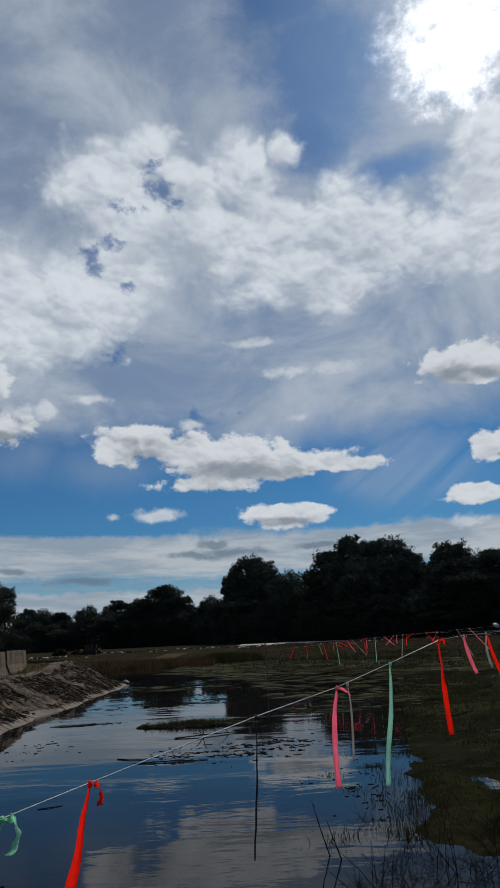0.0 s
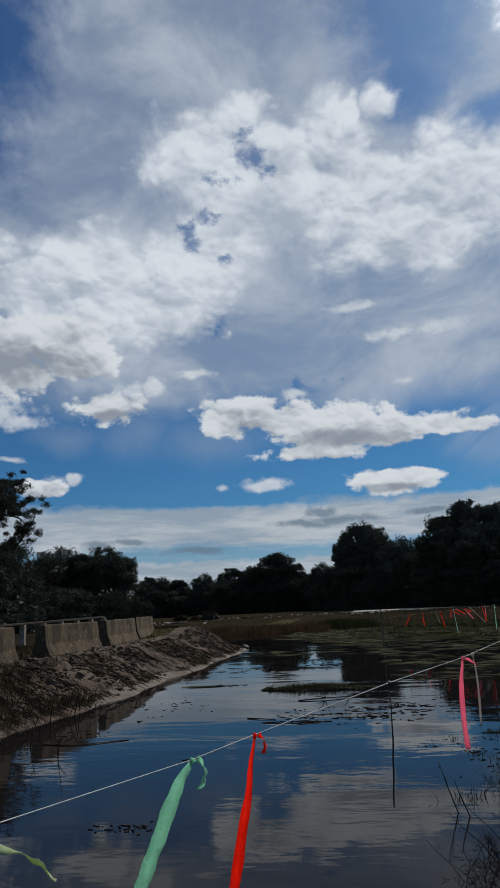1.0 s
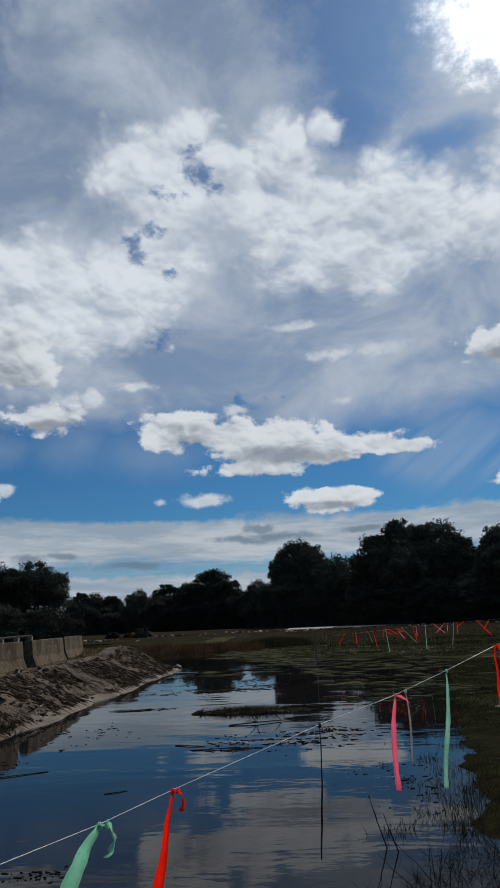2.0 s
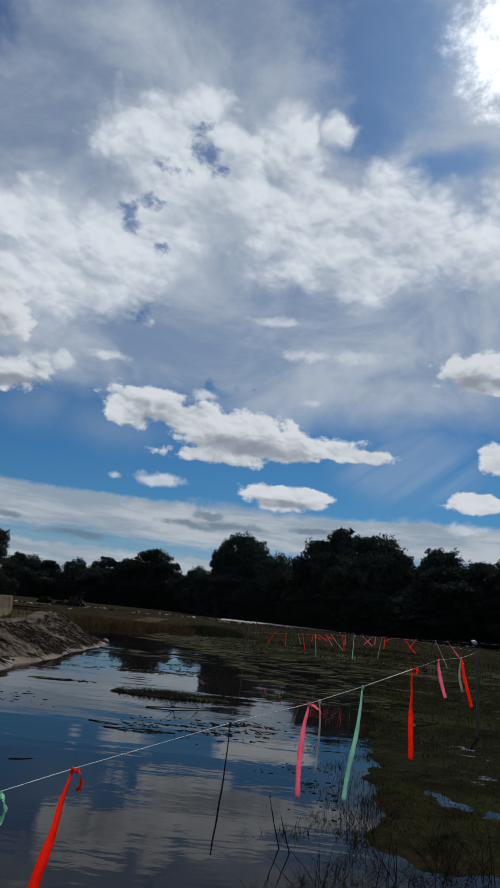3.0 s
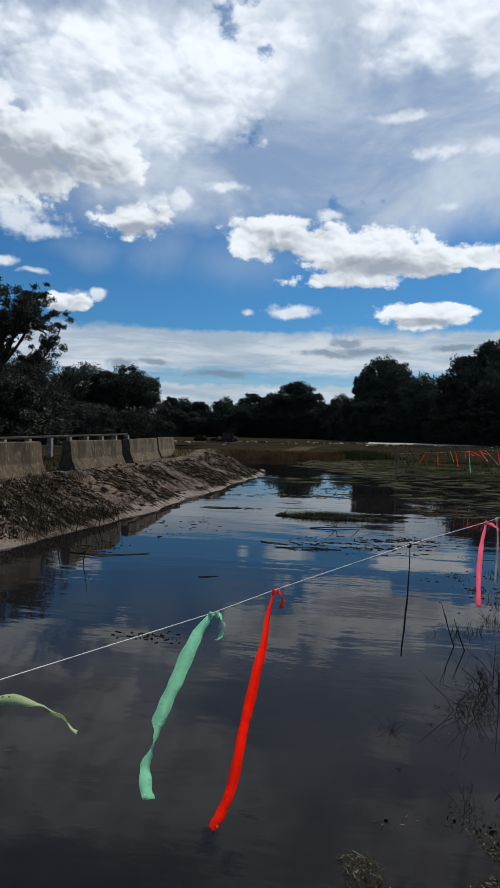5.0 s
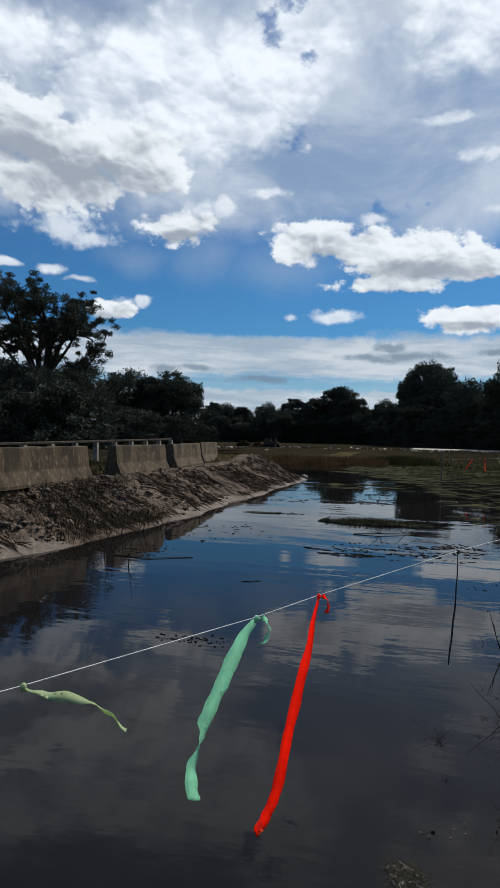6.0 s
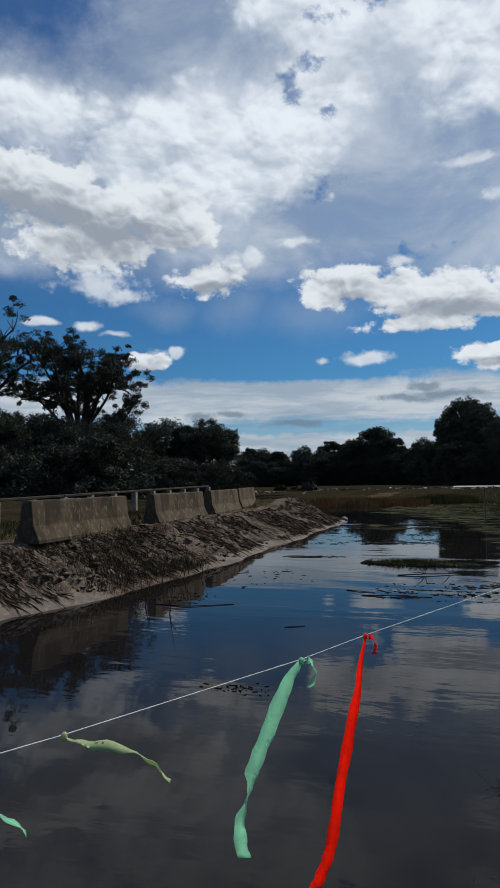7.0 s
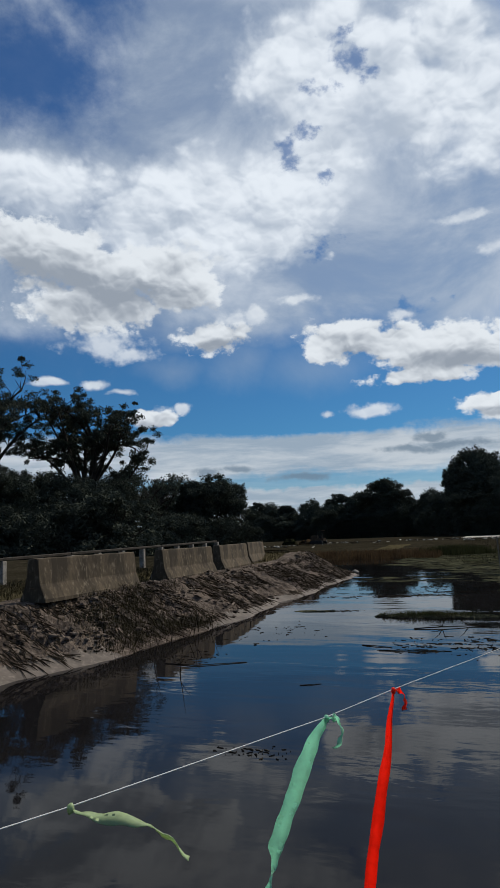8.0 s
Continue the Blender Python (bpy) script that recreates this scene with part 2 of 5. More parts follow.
# Radiances of the sky's parts, before SKY_STRENGTH.
SKY_STRENGTH = 0.1
BLUE_LOW, BLUE_HIGH = (0.19, 0.44, 0.62), (0.19, 0.43, 0.67)
VEIL_DARK, VEIL_LIGHT, CLOUD_WHITE = (3.7, 4.45, 5.4), (5.1, 5.8, 6.8), (7.9, 8.5, 9.2)
CLOUD_GREY = (4.4, 5.1, 6.1)
BAND_DARK, BAND_LIGHT, DASH_GREY = (3.2, 4.0, 4.9), (5.5, 6.0, 6.5), (1.6, 2.3, 3.1)
HEAP_GREY, HEAP_WHITE = (3.0, 3.45, 4.1), (7.6, 8.1, 8.6)
make_sky()
sun = new("sun", bpy.data.lights.new("sun", "SUN"))
sun.data.energy, sun.data.angle, sun.data.color = 4.0, radians(1.6), (1.0, 0.94, 0.85)
sun.matrix_world = look((0, 0, 0), (-math.sin(radians(SUN_AZ)) * math.cos(radians(SUN_EL)), -math.cos(radians(SUN_AZ)) * math.cos(radians(SUN_EL)), -math.sin(radians(SUN_EL))))
tagged(sun, "sun behind thin cloud", "sun")

# ---- materials ----


def surface(name, tones, scale, rough=0.9, bump=0.3, bump_scale=None, metres=0.01, spec=0.3, random_tone=0.0, through_light=0.0, stretch=(1, 1, 1), spots=None):
    """A worn surface: two or three tones mixed by coarse and fine noise, with relief. tones: dark to light."""
    m = bpy.data.materials.new(name)
    m.use_nodes = True
    tree = m.node_tree
    n = Nodes(tree)
    bsdf = tree.nodes["Principled BSDF"]
    at = tree.nodes.new("ShaderNodeTexCoord").outputs["Object"]
    at = n.vec("MULTIPLY", at, stretch)
    big = n.noise(at, scale, 4.0, 0.6, 0.2)
    small = n.noise(at, scale * 9.0, 6.0, 0.65)
    mix = n.math("ADD", n.math("MULTIPLY", big, 0.65), n.math("MULTIPLY", small, 0.35))
    col = n.mix(n.step(mix, 0.36, 0.62), tones[0], tones[1])
    if len(tones) > 2:
        col = n.mix(n.step(small, 0.52, 0.72), col, tones[2])
    if spots:
        col = n.mix(n.math("MULTIPLY", n.step(n.noise(at, spots[1], 5.0, 0.6, 0.5), spots[2], spots[2] + 0.12), 0.9), col, spots[0])
    if random_tone:
        r = tree.nodes.new("ShaderNodeObjectInfo").outputs["Random"]
        isl = tree.nodes.new("ShaderNodeNewGeometry").outputs["Random Per Island"]
        k = n.math("ADD", n.math("MULTIPLY", n.math("ADD", r, isl), random_tone), 1.0 - random_tone)
        col = n.vec("MULTIPLY", col, n.join(k, k, k))
    n.put(col, bsdf.inputs["Base Color"])
    n.put(n.step(small, 0.2, 0.8, rough - 0.08, min(1.0, rough + 0.08)), bsdf.inputs["Roughness"])
    bsdf.inputs["Specular IOR Level"].default_value = spec
    if bump:
        b = tree.nodes.new("ShaderNodeBump")
        b.inputs["Strength"].default_value, b.inputs["Distance"].default_value = bump, metres
        n.put(n.noise(at, bump_scale or scale * 12.0, 6.0, 0.6), b.inputs["Height"])
        tree.links.new(b.outputs[0], bsdf.inputs["Normal"])
    if through_light:
        t = tree.nodes.new("ShaderNodeBsdfTranslucent")
        n.put(col, t.inputs[0])
        mixer = tree.nodes.new("ShaderNodeMixShader")
        mixer.inputs[0].default_value = through_light
        tree.links.new(bsdf.outputs[0], mixer.inputs[1])
        tree.links.new(t.outputs[0], mixer.inputs[2])
        tree.links.new(mixer.outputs[0], tree.nodes["Material Output"].inputs[0])
    return m


def water_surface():
    m = bpy.data.materials.new("pond_water")
    m.use_nodes = True
    tree = m.node_tree
    n = Nodes(tree)
    bsdf = tree.nodes["Principled BSDF"]
    at = tree.nodes.new("ShaderNodeTexCoord").outputs["Object"]
    murk = n.noise(at, 0.35, 4.0, 0.6, 0.4)
    n.put(n.mix(n.step(murk, 0.35, 0.65), (0.0052, 0.005, 0.0056), (0.0098, 0.0085, 0.0085)), bsdf.inputs["Base Color"])
    bsdf.inputs["Roughness"].default_value = 0.025
    bsdf.inputs["IOR"].default_value = 1.18
    patches = n.step(n.noise(n.vec("MULTIPLY", at, (0.35, 1.0, 1.0)), 0.22, 3.0, 0.5, 0.6), 0.42, 0.62, 0.12, 1.0)
    swell = n.noise(n.vec("MULTIPLY", at, (0.38, 1.0, 1.0)), 1.3, 3.0, 0.5, 0.4)
    chop = n.noise(n.vec("MULTIPLY", at, (0.5, 1.0, 1.0)), 9.0, 3.0, 0.5, 0.2)
    high = n.math("MULTIPLY", n.math("ADD", swell, n.math("MULTIPLY", chop, 0.11)), patches)
    b = tree.nodes.new("ShaderNodeBump")
    b.inputs["Strength"].default_value, b.inputs["Distance"].default_value = 1.0, WAVE
    n.put(high, b.inputs["Height"])
    tree.links.new(b.outputs[0], bsdf.inputs["Normal"])
    return m


WAVE = 0.010
WATER = water_surface()
SAND = surface("bank_sand", ((0.035, 0.026, 0.020), (0.115, 0.088, 0.067), (0.20, 0.165, 0.135)), 0.9, 0.95, 1.0, 13.0, 0.07, 0.1)
MUD = surface("wet_mud", ((0.008, 0.0075, 0.0045), (0.018, 0.0165, 0.009), (0.028, 0.025, 0.014)), 1.2, 0.85, 0.8, 9.0, 0.03, 0.0, spots=((0.018, 0.021, 0.008), 0.9, 0.48))
FIELD = surface("rough_field", ((0.014, 0.0125, 0.008), (0.028, 0.024, 0.016), (0.05, 0.043, 0.03)), 0.25, 0.95, 0.6, 4.0, 0.08, spec=0.0)
MARSH = surface("wet_marsh", ((0.009, 0.009, 0.0055), (0.017, 0.0175, 0.010), (0.034, 0.032, 0.020)), 0.5, 0.9, 1.0, 12.0, 0.05, 0.0, spots=((0.028, 0.031, 0.015), 0.35, 0.5), stretch=(0.4, 1, 1))
TURF = surface("dry_turf", ((0.028, 0.025, 0.013), (0.07, 0.058, 0.032), (0.11, 0.09, 0.055)), 0.8, 0.95, 0.6, 9.0, 0.04, 0.0)
BEACH = surface("washed_sand", ((0.07, 0.056, 0.044), (0.125, 0.102, 0.082), (0.18, 0.15, 0.123)), 1.2, 0.8, 0.35, 11.0, 0.02, 0.2)
PALE_SAND = surface("pale_sand", ((0.25, 0.22, 0.18), (0.45, 0.42, 0.37)), 0.4, 0.95, 0.4, 3.0, 0.05)
CONCRETE = surface("aged_concrete", ((0.045, 0.036, 0.025), (0.115, 0.088, 0.058), (0.20, 0.165, 0.12)), 1.3, 0.95, 0.35, 22.0, 0.008, 0.1, 0.3, spots=((0.04, 0.033, 0.024), 1.6, 0.50), stretch=(1, 1, 0.45))
BARK = surface("dark_bark", ((0.02, 0.017, 0.014), (0.05, 0.042, 0.034)), 3.0, 0.95, 0.8, 18.0, 0.02, 0.05, stretch=(1, 1, 0.25))
LEAF = surface("broad_leaves", ((0.04, 0.046, 0.036), (0.068, 0.076, 0.058)), 0.5, 0.7, 0, spec=0.0, random_tone=0.35, through_light=0.05)
PINE = surface("dark_needles", ((0.046, 0.053, 0.043), (0.082, 0.092, 0.071)), 0.5, 0.8, 0, spec=0.0, random_tone=0.35, through_light=0.04)
REED = surface("brown_reeds", ((0.04, 0.026, 0.014), (0.11, 0.07, 0.035)), 0.7, 0.9, 0, spec=0.0, random_tone=0.4, through_light=0.15)
SEDGE = surface("green_sedge", ((0.022, 0.026, 0.011), (0.055, 0.057, 0.024)), 0.6, 0.85, 0, spec=0.0, random_tone=0.4, through_light=0.15)
STRAW = surface("bleached_straw", ((0.22, 0.19, 0.13), (0.6, 0.55, 0.44)), 2.0, 0.35, 0, random_tone=0.35, spec=0.5)
STRAW_WET = surface("wet_straw", ((0.012, 0.011, 0.006), (0.04, 0.036, 0.018)), 3.0, 0.8, 0, random_tone=0.45, spec=0.1)
DEAD = surface("rotting_stems", ((0.018, 0.014, 0.010), (0.05, 0.04, 0.028)), 2.0, 0.9, 0, random_tone=0.3, spec=0.0)
WEED = surface("floating_weed", ((0.03, 0.03, 0.017), (0.075, 0.073, 0.043), (0.10, 0.094, 0.056)), 1.5, 0.9, 0.7, 14.0, 0.02, 0.0, random_tone=0.3)
CORD = surface("white_cord", ((0.5, 0.49, 0.46), (0.72, 0.71, 0.68)), 6.0, 0.8, 0.3, 60.0, 0.002)


def tape(name, colour, clear=0.5, gloss=0.35):
    low = tuple(c * 0.8 for c in colour)
    return surface(name, (low, colour), 5.0, gloss, 0.25, 30.0, 0.004, 0.4, through_light=clear)


RED_TAPE = tape("red_tape", (1.0, 0.11, 0.05), 0.8)
GREEN_TAPE = tape("green_tape", (0.52, 0.86, 0.68), 0.75)
PALE_TAPE = tape("faded_green_tape", (0.50, 0.62, 0.34))
PINK_TAPE = tape("pink_tape", (0.96, 0.36, 0.47), 0.8)
MINT_TAPE = tape("mint_tape", (0.50, 0.76, 0.66), 0.75)
BLACK_TAPE = tape("black_tape", (0.02, 0.022, 0.024), 0.05)
WHITE_TAPE = tape("white_tape", (0.66, 0.62, 0.56))
WHITE_PLASTIC = surface("white_plastic", ((0.55, 0.55, 0.53), (0.8, 0.8, 0.78)), 3.0, 0.5, 0.4, 10.0, 0.02)
STONE = surface("pale_stone", ((0.14, 0.125, 0.10), (0.32, 0.29, 0.25)), 6.0, 0.95, 0.8, 25.0, 0.02, 0.1)
TIMBER = surface("grey_timber", ((0.09, 0.075, 0.06), (0.2, 0.175, 0.14)), 4.0, 0.9, 0.6, 30.0, 0.01, stretch=(1, 1, 0.15))
RUST_RED = surface("faded_machine_paint", ((0.035, 0.022, 0.012), (0.08, 0.05, 0.024)), 2.0, 0.7, 0.2)
RUBBER = surface("tyre_rubber", ((0.012, 0.012, 0.012), (0.03, 0.028, 0.026)), 4.0, 0.85, 0.3)
BEAM = surface("dark_beam", ((0.02, 0.017, 0.013), (0.06, 0.05, 0.04)), 2.0, 0.9, 0.4, 20.0, 0.01, 0.1)

# ---- ways to build ----


def mesh(name, verts, faces, material, smooth=False):
    me = bpy.data.meshes.new(name)
    me.from_pydata(np.asarray(verts, float).tolist(), [], faces if isinstance(faces, list) else faces.tolist())
    for m in material if isinstance(material, list) else [material]:
        me.materials.append(m)
    if smooth:
        me.shade_smooth()
    return me


def piece(name, me, parent=None, label="", m=None):
    ob = new(name, me)
    if m is not None:
        ob.matrix_basis = m
    ob.parent = parent
    return tagged(ob, label)


def from_bm(name, bm, material, smooth=False):
    me = bpy.data.meshes.new(name)
    bm.normal_update()
    bm.to_mesh(me)
    bm.free()
    me.materials.append(material)
    if smooth:
        me.shade_smooth()
    return me


def tube(path, radii, sides=6):
    """Vertices and faces of a tapered tube along a path, closed at both ends."""
    path, verts, faces = [Vector(p) for p in path], [], []
    for i, p in enumerate(path):
        along = (path[min(i + 1, len(path) - 1)] - path[max(i - 1, 0)]).normalized()
        side = along.cross(Vector((0.3, 0.2, 1)) if abs(along.z) < 0.9 else Vector((1, 0.1, 0))).normalized()
        up = along.cross(side)
        for k in range(sides):
            a = 2 * math.pi * k / sides
            verts.append(p + (side * math.cos(a) + up * math.sin(a)) * radii[i])
    for i in range(len(path) - 1):
        for k in range(sides):
            a, b = i * sides + k, i * sides + (k + 1) % sides
            faces.append((a, b, b + sides, a + sides))
    faces += [tuple(range(sides))[::-1], tuple(range((len(path) - 1) * sides, len(path) * sides))]
    return [tuple(v) for v in verts], faces


def joined(pieces):
    verts, faces = [], []
    for v, f in pieces:
        n = len(verts)
        verts += v
        faces += [tuple(i + n for i in q) for q in f]
    return verts, faces


def leaves(centres, sizes, rng, flat=0.0, ratio=0.6):
    """Many small pointed leaves, turned at random."""
    k = len(centres)
    a = rng.normal(size=(k, 3))
    a[:, 2] *= 1 - flat
    a /= np.linalg.norm(a, axis=1)[:, None]
    b = np.cross(a, rng.normal(size=(k, 3)))
    b /= np.linalg.norm(b, axis=1)[:, None]
    a, b = a * sizes[:, None], b * (sizes * ratio)[:, None]
    verts = np.stack([centres - a + b * 0.5, centres - a - b * 0.5, centres + a], 1).reshape(-1, 3)
    return verts, np.arange(3 * k).reshape(-1, 3)


def blades(feet, heights, widths, leans, rng):
    """Grass blades: bent tapering strips of two quads and a tip."""
    k = len(feet)
    turn = rng.uniform(0, 2 * np.pi, k)
    side = np.stack([np.cos(turn), np.sin(turn), 0 * turn], 1) * widths[:, None] / 2
    way = rng.uniform(0, 2 * np.pi, k)
    lean = np.stack([np.cos(way), np.sin(way), 0 * way], 1) * (leans * heights)[:, None]
    up = np.array([0, 0, 1.0]) * heights[:, None]
    mid, tip = feet + up * 0.55 + lean * 0.3, feet + up + lean
    verts = np.stack([feet - side, feet + side, mid + side * 0.7, mid - side * 0.7, tip], 1).reshape(-1, 3)
    base = 5 * np.arange(k)[:, None]
    faces = (base + [0, 1, 2, 3]).tolist() + (base + [3, 2, 4]).tolist()
    return verts, faces


def at_angle(az, far, z=0.0):
    return (far * math.sin(radians(az)), far * math.cos(radians(az)), z)


def ramp(v, lo, hi):
    t = np.clip((v - lo) / (hi - lo), 0, 1)
    return t * t * (3 - 2 * t)


def lumps(x, y, scale, octaves=4, seed=0.0):
    """Fractal noise about zero over arrays."""
    x, y = np.broadcast_arrays(np.asarray(x, float), np.asarray(y, float))
    out = np.array([noise.fractal((a * scale, b * scale, seed), 0.7, 2.1, octaves) for a, b in zip(x.ravel(), y.ravel())])
    return out.reshape(x.shape)


# ---- ground and water ----
BANK_HEIGHT = 0.86


def bank_foot(y):
    """x of the water's edge along the dyke."""
    return -6.0 - 1.0 * ramp(y, 12.5, 7.5) - 0.2 * ramp(y, 27, 33) + 0.12 * np.sin(y * 0.9) - 0.05 * np.sin(y * 2.3)


def shore_front(x):
    """y of the weedy edge of the near shore."""
    x = np.asarray(x, float)
    tongue = np.minimum(3.42 + 0.25 * x + 0.3 * np.maximum(x - 0.7, 0) - 0.6 * np.maximum(x - 1.6, 0), 3.3 + 2.0 * (x + 0.4))
    return np.maximum(np.minimum(2.95 + 0.6 * x, 3.3 + 0.25 * x), tongue)


def ground_height(x, y, bumps=True):
    x, y = np.asarray(x, float), np.asarray(y, float)
    z = np.full(np.broadcast(x, y).shape, -0.35)
    # The marsh to the right and the far meadow come just up to the water.
    z = z + (0.385 - 0.022 * ramp(y, 14, 22)) * ramp(x - 0.19 * y, -0.8, 0.55) * ramp(y, 3.8, 7.0)
    across = y + 3.0 * np.minimum(x, 0) + 0.8 * np.maximum(x, 0)
    z = np.maximum(z, -0.35 + 0.352 * ramp(across, 22, 38) + 0.03 * ramp(across, 40, 60))
    z = z + 0.5 * ramp(y, 60, 115)
    # The near shore, on which the camera stands.
    shore = shore_front(x) - 0.45 + 0.08 * np.sin(x * 3.1)
    z = np.maximum(z, -0.35 + 0.38 * ramp(-y, -shore - 1.3, -shore + 0.4) + 0.4 * ramp(-y, -shore + 0.6, -shore + 3.1))
    z = np.maximum(z, -0.35 + 0.39 * np.exp(-((x - 1.75) / 0.75) ** 2 - ((y - 4.75) / 0.45) ** 2) + 0.0 * y)
    # The dyke.
    inland = bank_foot(y) - x
    dyke = BANK_HEIGHT * np.clip(inland / 2.3, -0.3, 1) + 0.05 * ramp(inland, 2, 4)
    fade = ramp(y, 37.5, 31.5 + 0.0 * x) * ramp(y, -12, 0)
    heap = 0.28 * ramp(inland, 0.9, 2.0) * ramp(y, 27.5, 30.5)
    dyke = (dyke + heap) * fade - 0.35 * (1 - fade)
    z = np.maximum(z, np.where(inland > -0.7, dyke, -1))
    z = np.where(x < -14, np.maximum(z, 0.6 * ramp(-x, 13, 15) * ramp(y, 90, 40)), z)
    if bumps:
        z = z + 0.045 * lumps(x, y, 1.9, 4, 13.0) * ramp(x - 0.19 * y, -1.0, 0.0) * ramp(y, 4.5, 7.0) * ramp(y, 40, 25)
        onbank = ramp(inland, 0.2, 0.6) * fade
        slope = ramp(inland, 3.4, 2.3) * onbank
        slant = (x * 0.28 + y * 0.96)
        rills = 0.6 - 1.6 * np.exp(-(np.sin(slant * 6.5 + 1.8 * lumps(x, y, 0.8, 2, 3.0)) / 0.35) ** 2)
        z = z + slope * (0.075 * lumps(x, y, 2.2, 6, 1.0) + 0.035 * np.abs(lumps(x, y, 6.0, 3, 31.0)) + 0.10 * rills * ramp(lumps(x, y, 0.8, 2, 11.0), -0.35, 0.25) - 0.09 * ramp(lumps(x, y, 1.3, 4, 21.0), 0.12, 0.40)) + 0.02 * onbank * lumps(x, y, 3.0, 3, 5.0)
        z = z + (1 - onbank) * (0.05 * lumps(x, y, 0.6, 4, 7.0) + 0.012 * lumps(x, y, 2.7, 3, 9.0))
    return z


def graded(edges):
    out = [edges[0][0]]
    for start, end, gap in edges:
        out += list(np.arange(start, end, gap))[1:] + [end]
    return np.array(out)


def make_ground():
    xs = graded([(-1400, -300, 110), (-300, -60, 24), (-60, -14, 3.0), (-14, -10, 0.25), (-10, -5.4, 0.06), (-5.4, 0.5, 0.3), (0.5, 6, 0.16), (6, 20, 0.9), (20, 80, 5), (80, 300, 24), (300, 1400, 110)])
    ys = graded([(-300, -20, 40), (-20, 0, 2.5), (0, 6, 0.25), (6, 22, 0.085), (22, 38, 0.14), (38, 70, 0.8), (70, 200, 5), (200, 500, 30), (500, 2600, 150)])
    gx, gy = np.meshgrid(xs, ys)
    near = (np.abs(gx + 3) < 30) & (gy > -5) & (gy < 90)
    gz = np.where(near, 0.0, ground_height(gx, gy, False))
    gz[near] = ground_height(gx[near], gy[near])
    w, h = len(xs), len(ys)
    i = np.arange(w * h).reshape(h, w)
    faces = np.stack([i[:-1, :-1], i[:-1, 1:], i[1:, 1:], i[1:, :-1]], -1).reshape(-1, 4)
    me = mesh("ground", np.stack([gx, gy, gz], -1).reshape(-1, 3), faces, [MUD, SAND, FIELD, TURF, PALE_SAND, MARSH, BEACH], True)
    cx, cy = (gx[:-1, :-1] + gx[1:, 1:]) / 2, (gy[:-1, :-1] + gy[1:, 1:]) / 2
    inland = bank_foot(cy) - cx
    kind = np.zeros(cx.shape, int)
    kind[(cx + 0.4 * np.sin(cy * 1.3) > 0.19 * cy - 0.2) & (cy > 9.5) & (cx < 60)] = 5
    kind[(cy > 34)] = 5
    kind[(cy > 62 + 4 * np.sin(cx * 0.3))] = 2
    kind[(cy > 118) & (cy < 150) & (np.sin(cx * 0.23) + np.sin(cx * 0.071 + 1.0) > -0.1)] = 4
    kind[(inland > -0.8) & (cy < 34.5) & (cy > -15)] = 1
    kind[(inland > -0.15) & (inland < 0.30 + 0.12 * np.sin(cy * 1.7)) & (cy < 33.5) & (cy > 13.5)] = 6
    kind[(inland > -0.15) & (inland < 0.45) & (cy < 10.4) & (cy > 6)] = 6
    kind[(inland > 3.2) & (cy < 90)] = 3
    kind[(inland > 6)] = 2
    me.polygons.foreach_set("material_index", kind.ravel().astype(np.int32))
    return tagged(piece("ground", me), "muddy marsh ground with a sandy dyke and rough far meadow", "ground", kind="structure")


make_ground()
S = 1200.0
tagged(piece("water", mesh("water", [(-S, -60, 0), (S, -60, 0), (S, 2 * S, 0), (-S, 2 * S, 0)], [(0, 1, 2, 3)], WATER)), "still brown pond water mirroring the cloudy sky", "water", kind="structure")

# ---- concrete barriers on the dyke ----


def barrier_mesh(length, seed):
    """A safety-shape barrier, flared at its foot, with worn corners."""
    rng = random.Random(seed)
    half = [(0.30, 0.0), (0.30, 0.07), (0.285, 0.09), (0.175, 0.33), (0.165, 0.36), (0.115, 0.85), (0.10, 0.87)]
    ring = half + [(-x, z) for x, z in reversed(half)]
    cuts = [0.0, 0.02] + [length * k / 14 for k in range(1, 14)] + [length - 0.02, length]
    verts, faces, k = [], [], len(ring)
    for i, y in enumerate(cuts):
        shrink = 0.985 if i in (0, len(cuts) - 1) else 1.0
        for x, z in ring:
            chip = rng.uniform(-0.006, 0.006) + (-rng.random() ** 6 * 0.05 if z > 0.84 else 0.0)
            verts.append((x * shrink + rng.uniform(-0.004, 0.004), y, z * shrink + chip))
    for i in range(len(cuts) - 1):
        for j in range(k):
            a, b = i * k + j, i * k + (j + 1) % k
            faces.append((a, b, b + k, a + k))
    faces += [tuple(range(k)), tuple(range((len(cuts) - 1) * k, len(cuts) * k))[::-1]]
    return mesh("barrier_body", verts, faces, CONCRETE)


def make_barriers():
    starts = [(-8.62, 10.9, 1.0), (-8.78, 16.5, 2.5), (-9.08, 21.4, 6.0), (-9.7, 26.0, 9.0)]
    for i, (x, y, turn) in enumerate(starts):
        body = barrier_mesh(3.9, 11 + i)
        z = float(ground_height(np.array([x + 0.0]), np.array([y + 1.9]), False)[0]) + 0.0
        root = new("concrete_barrier")
        root.matrix_basis = pose(x, y, z, 0, 0, turn)
        piece("barrier_body", body, root)
        for end, where in ((-0.01, 0.0), (0.01, 3.9)):
            for high in (0.28, 0.6):
                ring = [(0.04 * math.cos(a), where + end * 3 + 0.05 * math.sin(a) * (1 if end > 0 else -1), high) for a in np.linspace(0, math.pi, 7)]
                piece("connecting_loop", mesh("connecting_loop", *tube(ring, [0.01] * 7, 5), RUST_RED), root, "rusty steel connecting loop")
        tagged(root, "weathered tan concrete road barrier standing on the sandy dyke", "barrier", "barriers along the dyke")


make_barriers()


